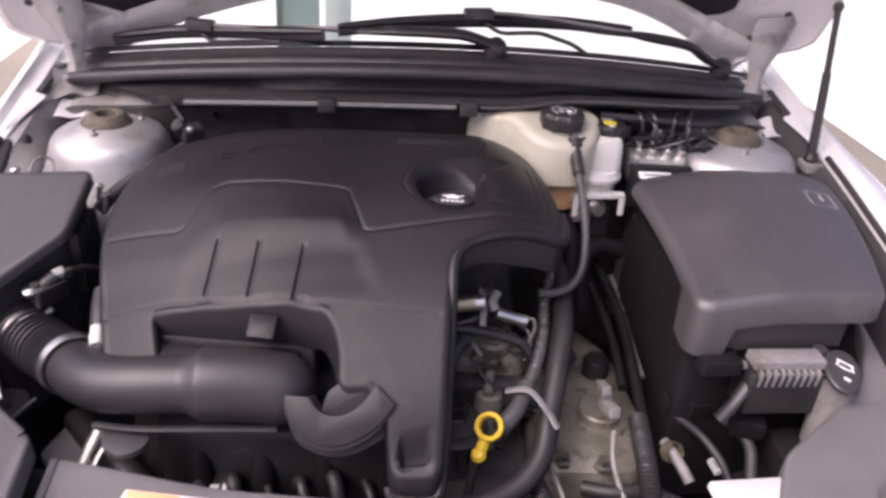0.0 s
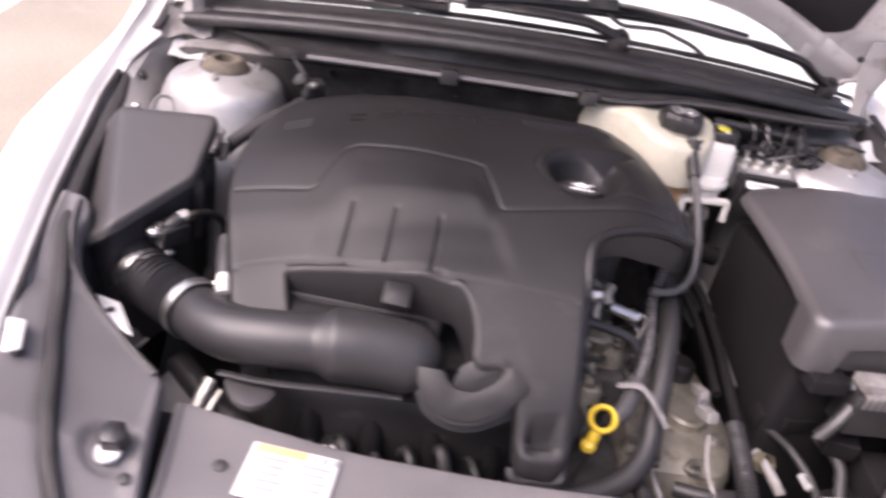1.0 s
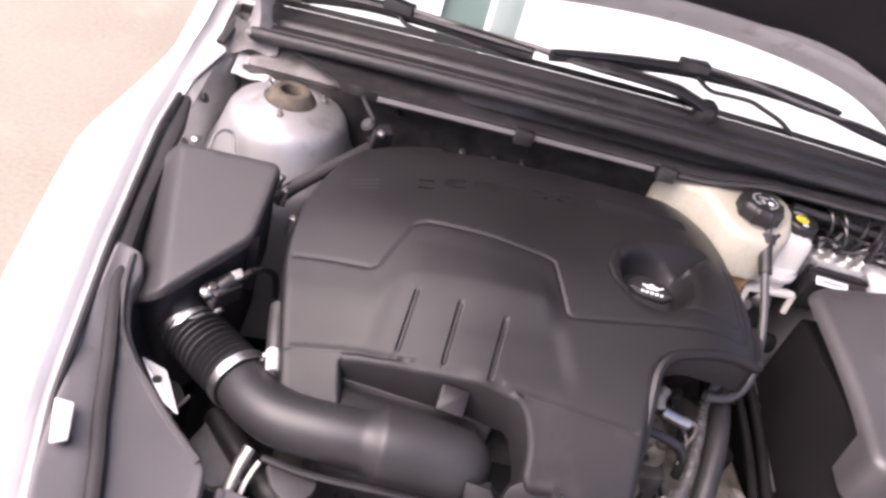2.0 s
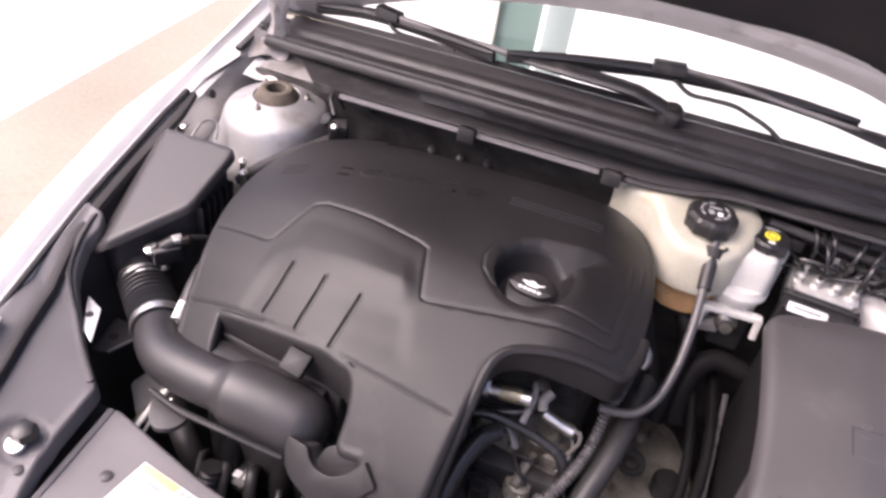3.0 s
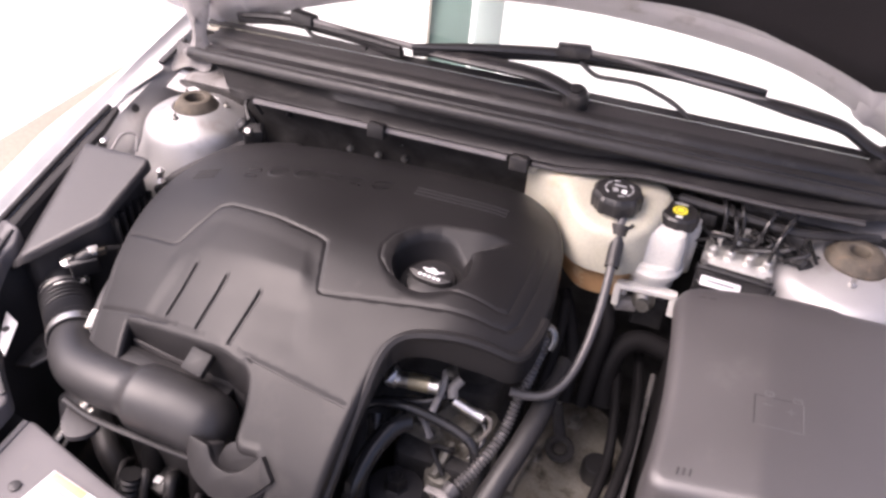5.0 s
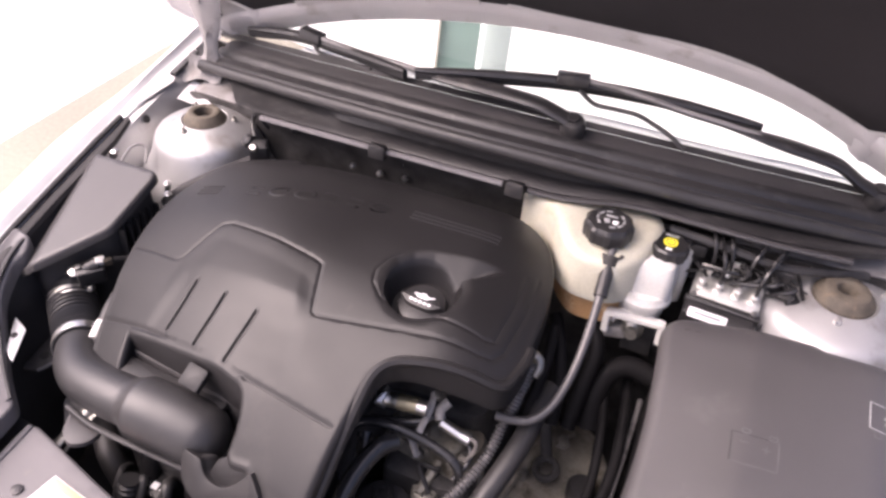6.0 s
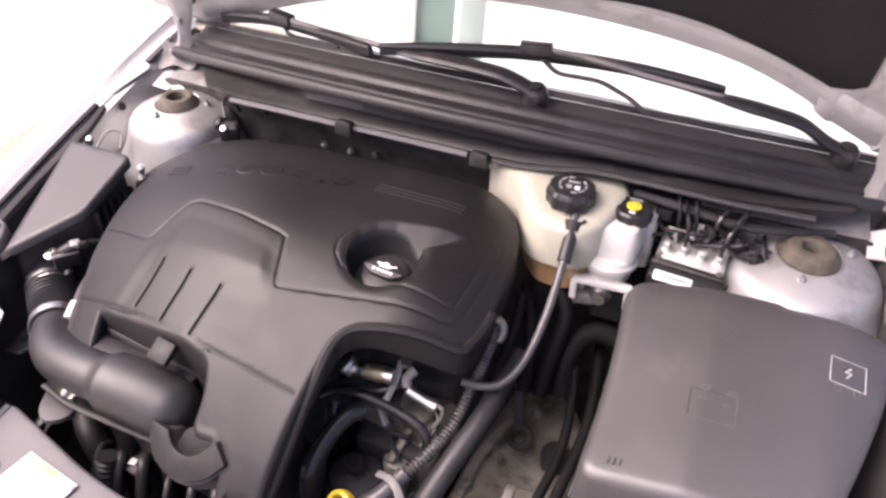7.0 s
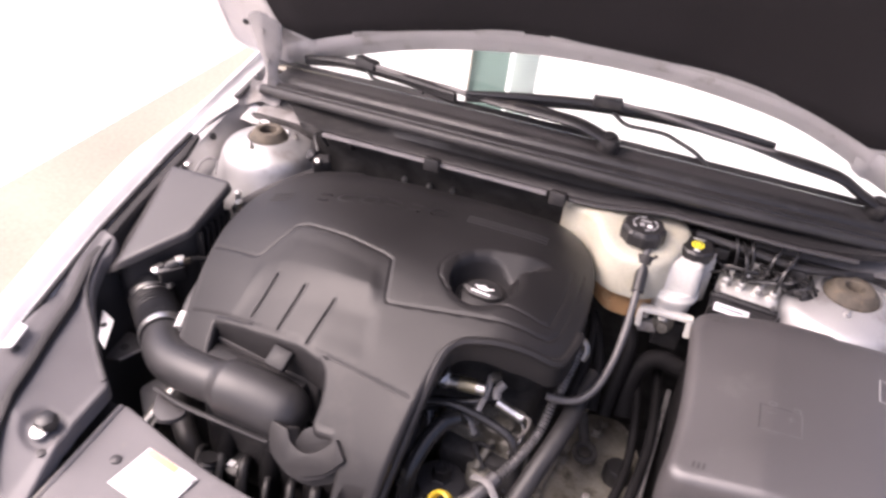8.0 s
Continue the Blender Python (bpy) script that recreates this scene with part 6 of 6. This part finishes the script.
bm = box((-0.325, 0.413, 0.607), (0.012, 0.012, 0.001), 0.0002)
part("marking", bm, PRINT, low_plug, "white mark")
part("marking", box((-0.311, 0.414, 0.607), (0.007, 0.012, 0.001), 0.0002), PRINT, low_plug, "white mark")
for k in range(7):
    x = -0.40 + 0.045 * k
    pts = [(x, 0.44, 0.58), (x + 0.01, 0.415, 0.605 + 0.008 * (k % 3)), (x + 0.02, 0.385, 0.59), (x + 0.03, 0.36, 0.54)]
    single("lower_wire", sweep(pts, 0.006 + 0.002 * (k % 3), 10), RUBBER, "black wires low in the engine bay", "cable", group="lower_wires")
part("ribs", sweep([(-0.36, 0.40, 0.62), (-0.36, 0.385, 0.58), (-0.36, 0.375, 0.52)], ribbed(0.014, 0.010, 0.004), 12, 0.002), DUCT, stay)
screwset = ((-0.235, 0.37, 0.60), (-0.19, 0.365, 0.60), (-0.14, 0.35, 0.61))
for p in screwset:
    single("flange_bolt", lathe([(0.008, 0), (0.008, 0.003), (0.0055, 0.004), (0.0055, 0.009), (0, 0.010)], p, 6), FOIL, "small worn flange bolt below the duct", "bolt", group="flange bolts")

# ---- wipers ----


def wiper(label_text, pivot, arm_pts, blade_pts, mount, hose_pts):
    w = thing("wiper", label_text, "windscreen wiper", pivot, "windscreen wipers")
    head = part("pivot_head", lathe([(0.020, -0.02), (0.021, 0.006), (0.017, 0.014), (0.008, 0.017), (0, 0.017)], pivot, 24, (0, -0.35, 1)), BLACK, w)
    part("pivot_nut", lathe([(0.010, 0.014), (0.010, 0.021), (0, 0.022)], pivot, 6, (0, -0.35, 1)), BLACK, head)
    part("arm", sweep(arm_pts, lambda run, total: 0.0185 - 0.0115 * smooth01((run / total - 0.30) / 0.25), 10, 0.01, flat=0.5), BLACK, w)
    half = arm_pts[len(arm_pts) // 2 - 1:]
    part("arm_rod", sweep([(x, y - 0.002, z + 0.004) for x, y, z in half], 0.0055, 8, 0.01, flat=0.6), DUSTY, w, "grey steel rod of the arm")
    part("rubber", sweep([(x, y + 0.004, z - 0.010) for x, y, z in blade_pts], 0.006, 8, 0.015, flat=1.6), RUBBER, w)
    part("blade", sweep(blade_pts, lambda run, total: 0.0045 + 0.0065 * math.sin(math.pi * min(1, max(0, run / total))) ** 0.5, 10, 0.012, flat=0.8), BLACK, w)
    m = Vector(mount)
    part("coupling", box(m + Vector((0, -0.004, 0.010)), (0.055, 0.022, 0.018), 0.004, pose(0, 0, 0, 0, 0, math.degrees(math.atan2(blade_pts[-1][1] - blade_pts[0][1], blade_pts[-1][0] - blade_pts[0][0])))), BLACK, w)
    part("washer_line", sweep(hose_pts, 0.0042, 8), RUBBER, w)
    return w


PM, PR = (0.107, 1.022, 1.048), (0.593, 1.135, 0.994)
wiper("black wiper with its arm lying to the side over the scuttle", PM,
      [(0.100, 1.022, 1.056), (0.060, 1.024, 1.068), (0.029, 1.026, 1.072), (-0.064, 1.032, 1.072), (-0.152, 1.042, 1.066), (-0.215, 1.058, 1.062), (-0.313, 1.09, 1.050), (-0.432, 1.125, 1.042)],
      [(-0.60, 1.160, 1.008), (-0.50, 1.146, 1.026), (-0.44, 1.132, 1.034), (-0.32, 1.090, 1.048), (-0.20, 1.038, 1.064)], (-0.43, 1.128, 1.036),
      [(-0.43, 1.124, 1.030), (-0.405, 1.110, 1.019), (-0.338, 1.090, 1.026), (-0.279, 1.070, 1.034)])
wiper("black wiper with its arm lying over the scuttle by the fender", PR,
      [(0.588, 1.135, 1.000), (0.560, 1.130, 1.012), (0.540, 1.128, 1.024), (0.504, 1.120, 1.043), (0.411, 1.108, 1.060), (0.321, 1.098, 1.073), (0.266, 1.093, 1.080), (0.217, 1.092, 1.087), (0.170, 1.096, 1.090), (0.085, 1.099, 1.092)],
      [(-0.175, 1.024, 1.078), (-0.05, 1.062, 1.083), (0.082, 1.101, 1.083), (0.24, 1.122, 1.080), (0.39, 1.129, 1.070)], (0.082, 1.098, 1.084),
      [(0.095, 1.094, 1.076), (0.125, 1.085, 1.062), (0.160, 1.080, 1.064), (0.197, 1.075, 1.066), (0.227, 1.070, 1.059), (0.258, 1.060, 1.051), (0.285, 1.052, 1.036)])

# plug cluster between the tower and the scuttle
cluster = thing("sensor_plug", "black sensor plug with a bright bolt beside the strut tower", "cable plug", (-0.41, 0.89, 0.90))
part("body", box((-0.412, 0.892, 0.925), (0.034, 0.026, 0.030), 0.005, pose(0, 0, 0, 10, 0, 25)), BLACK, cluster)
part("head", lathe([(0.012, 0), (0.012, 0.014), (0.008, 0.018), (0, 0.018)], (-0.428, 0.895, 0.93), 16, (-0.5, -0.4, 0.7)), DUCT, cluster)
part("bolt", lathe([(0.007, 0), (0.007, 0.005), (0.005, 0.008), (0, 0.009)], (-0.412, 0.878, 0.934), 8, (0.1, -0.5, 0.9)), STEEL, cluster, "bright bolt")
part("wire", sweep([(-0.428, 0.905, 0.94), (-0.448, 0.93, 0.955), (-0.452, 0.955, 0.95), (-0.440, 0.965, 0.92)], 0.0035, 8), RUBBER, cluster)
single("tower_hose", sweep([(-0.545, 0.782, 0.835), (-0.515, 0.800, 0.862), (-0.482, 0.826, 0.880), (-0.450, 0.857, 0.892), (-0.420, 0.892, 0.900), (-0.412, 0.915, 0.88)], 0.011, 12), SHADOWY, "black hose along the foot of the strut tower", "hose")

# hoses darkened to near-black for the shadow below the tank
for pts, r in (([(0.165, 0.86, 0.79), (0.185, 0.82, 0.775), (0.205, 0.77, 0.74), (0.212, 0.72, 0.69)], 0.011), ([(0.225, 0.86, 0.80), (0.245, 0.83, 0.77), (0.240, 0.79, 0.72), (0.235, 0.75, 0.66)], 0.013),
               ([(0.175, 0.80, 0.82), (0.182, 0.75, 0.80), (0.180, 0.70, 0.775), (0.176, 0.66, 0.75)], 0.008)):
    single("coolant_hose", sweep(pts, r, 12), SHADOWBLACK, "black rubber coolant hose below the expansion tank", "hose", group="coolant hoses")

# bare tab and dark slot where the side strip meets the fender
tab = part("tab", slab([(-0.694, 0.412, 0.003), (-0.672, 0.410, 0.003), (-0.660, 0.364, 0.003), (-0.676, 0.356, 0.003)], 0.786, 0.789, 0.001, 0.003, m=pose(0, 0, 0, 2, 0, 0)), SILVER, left_wing, "bare pale metal tab")
part("slot", slab([(-0.684, 0.362, 0.004), (-0.664, 0.360, 0.004), (-0.662, 0.340, 0.004), (-0.672, 0.322, 0.004)], 0.770, 0.774, 0.001, 0.004), SHADOWY, left_wing, "dark slot")
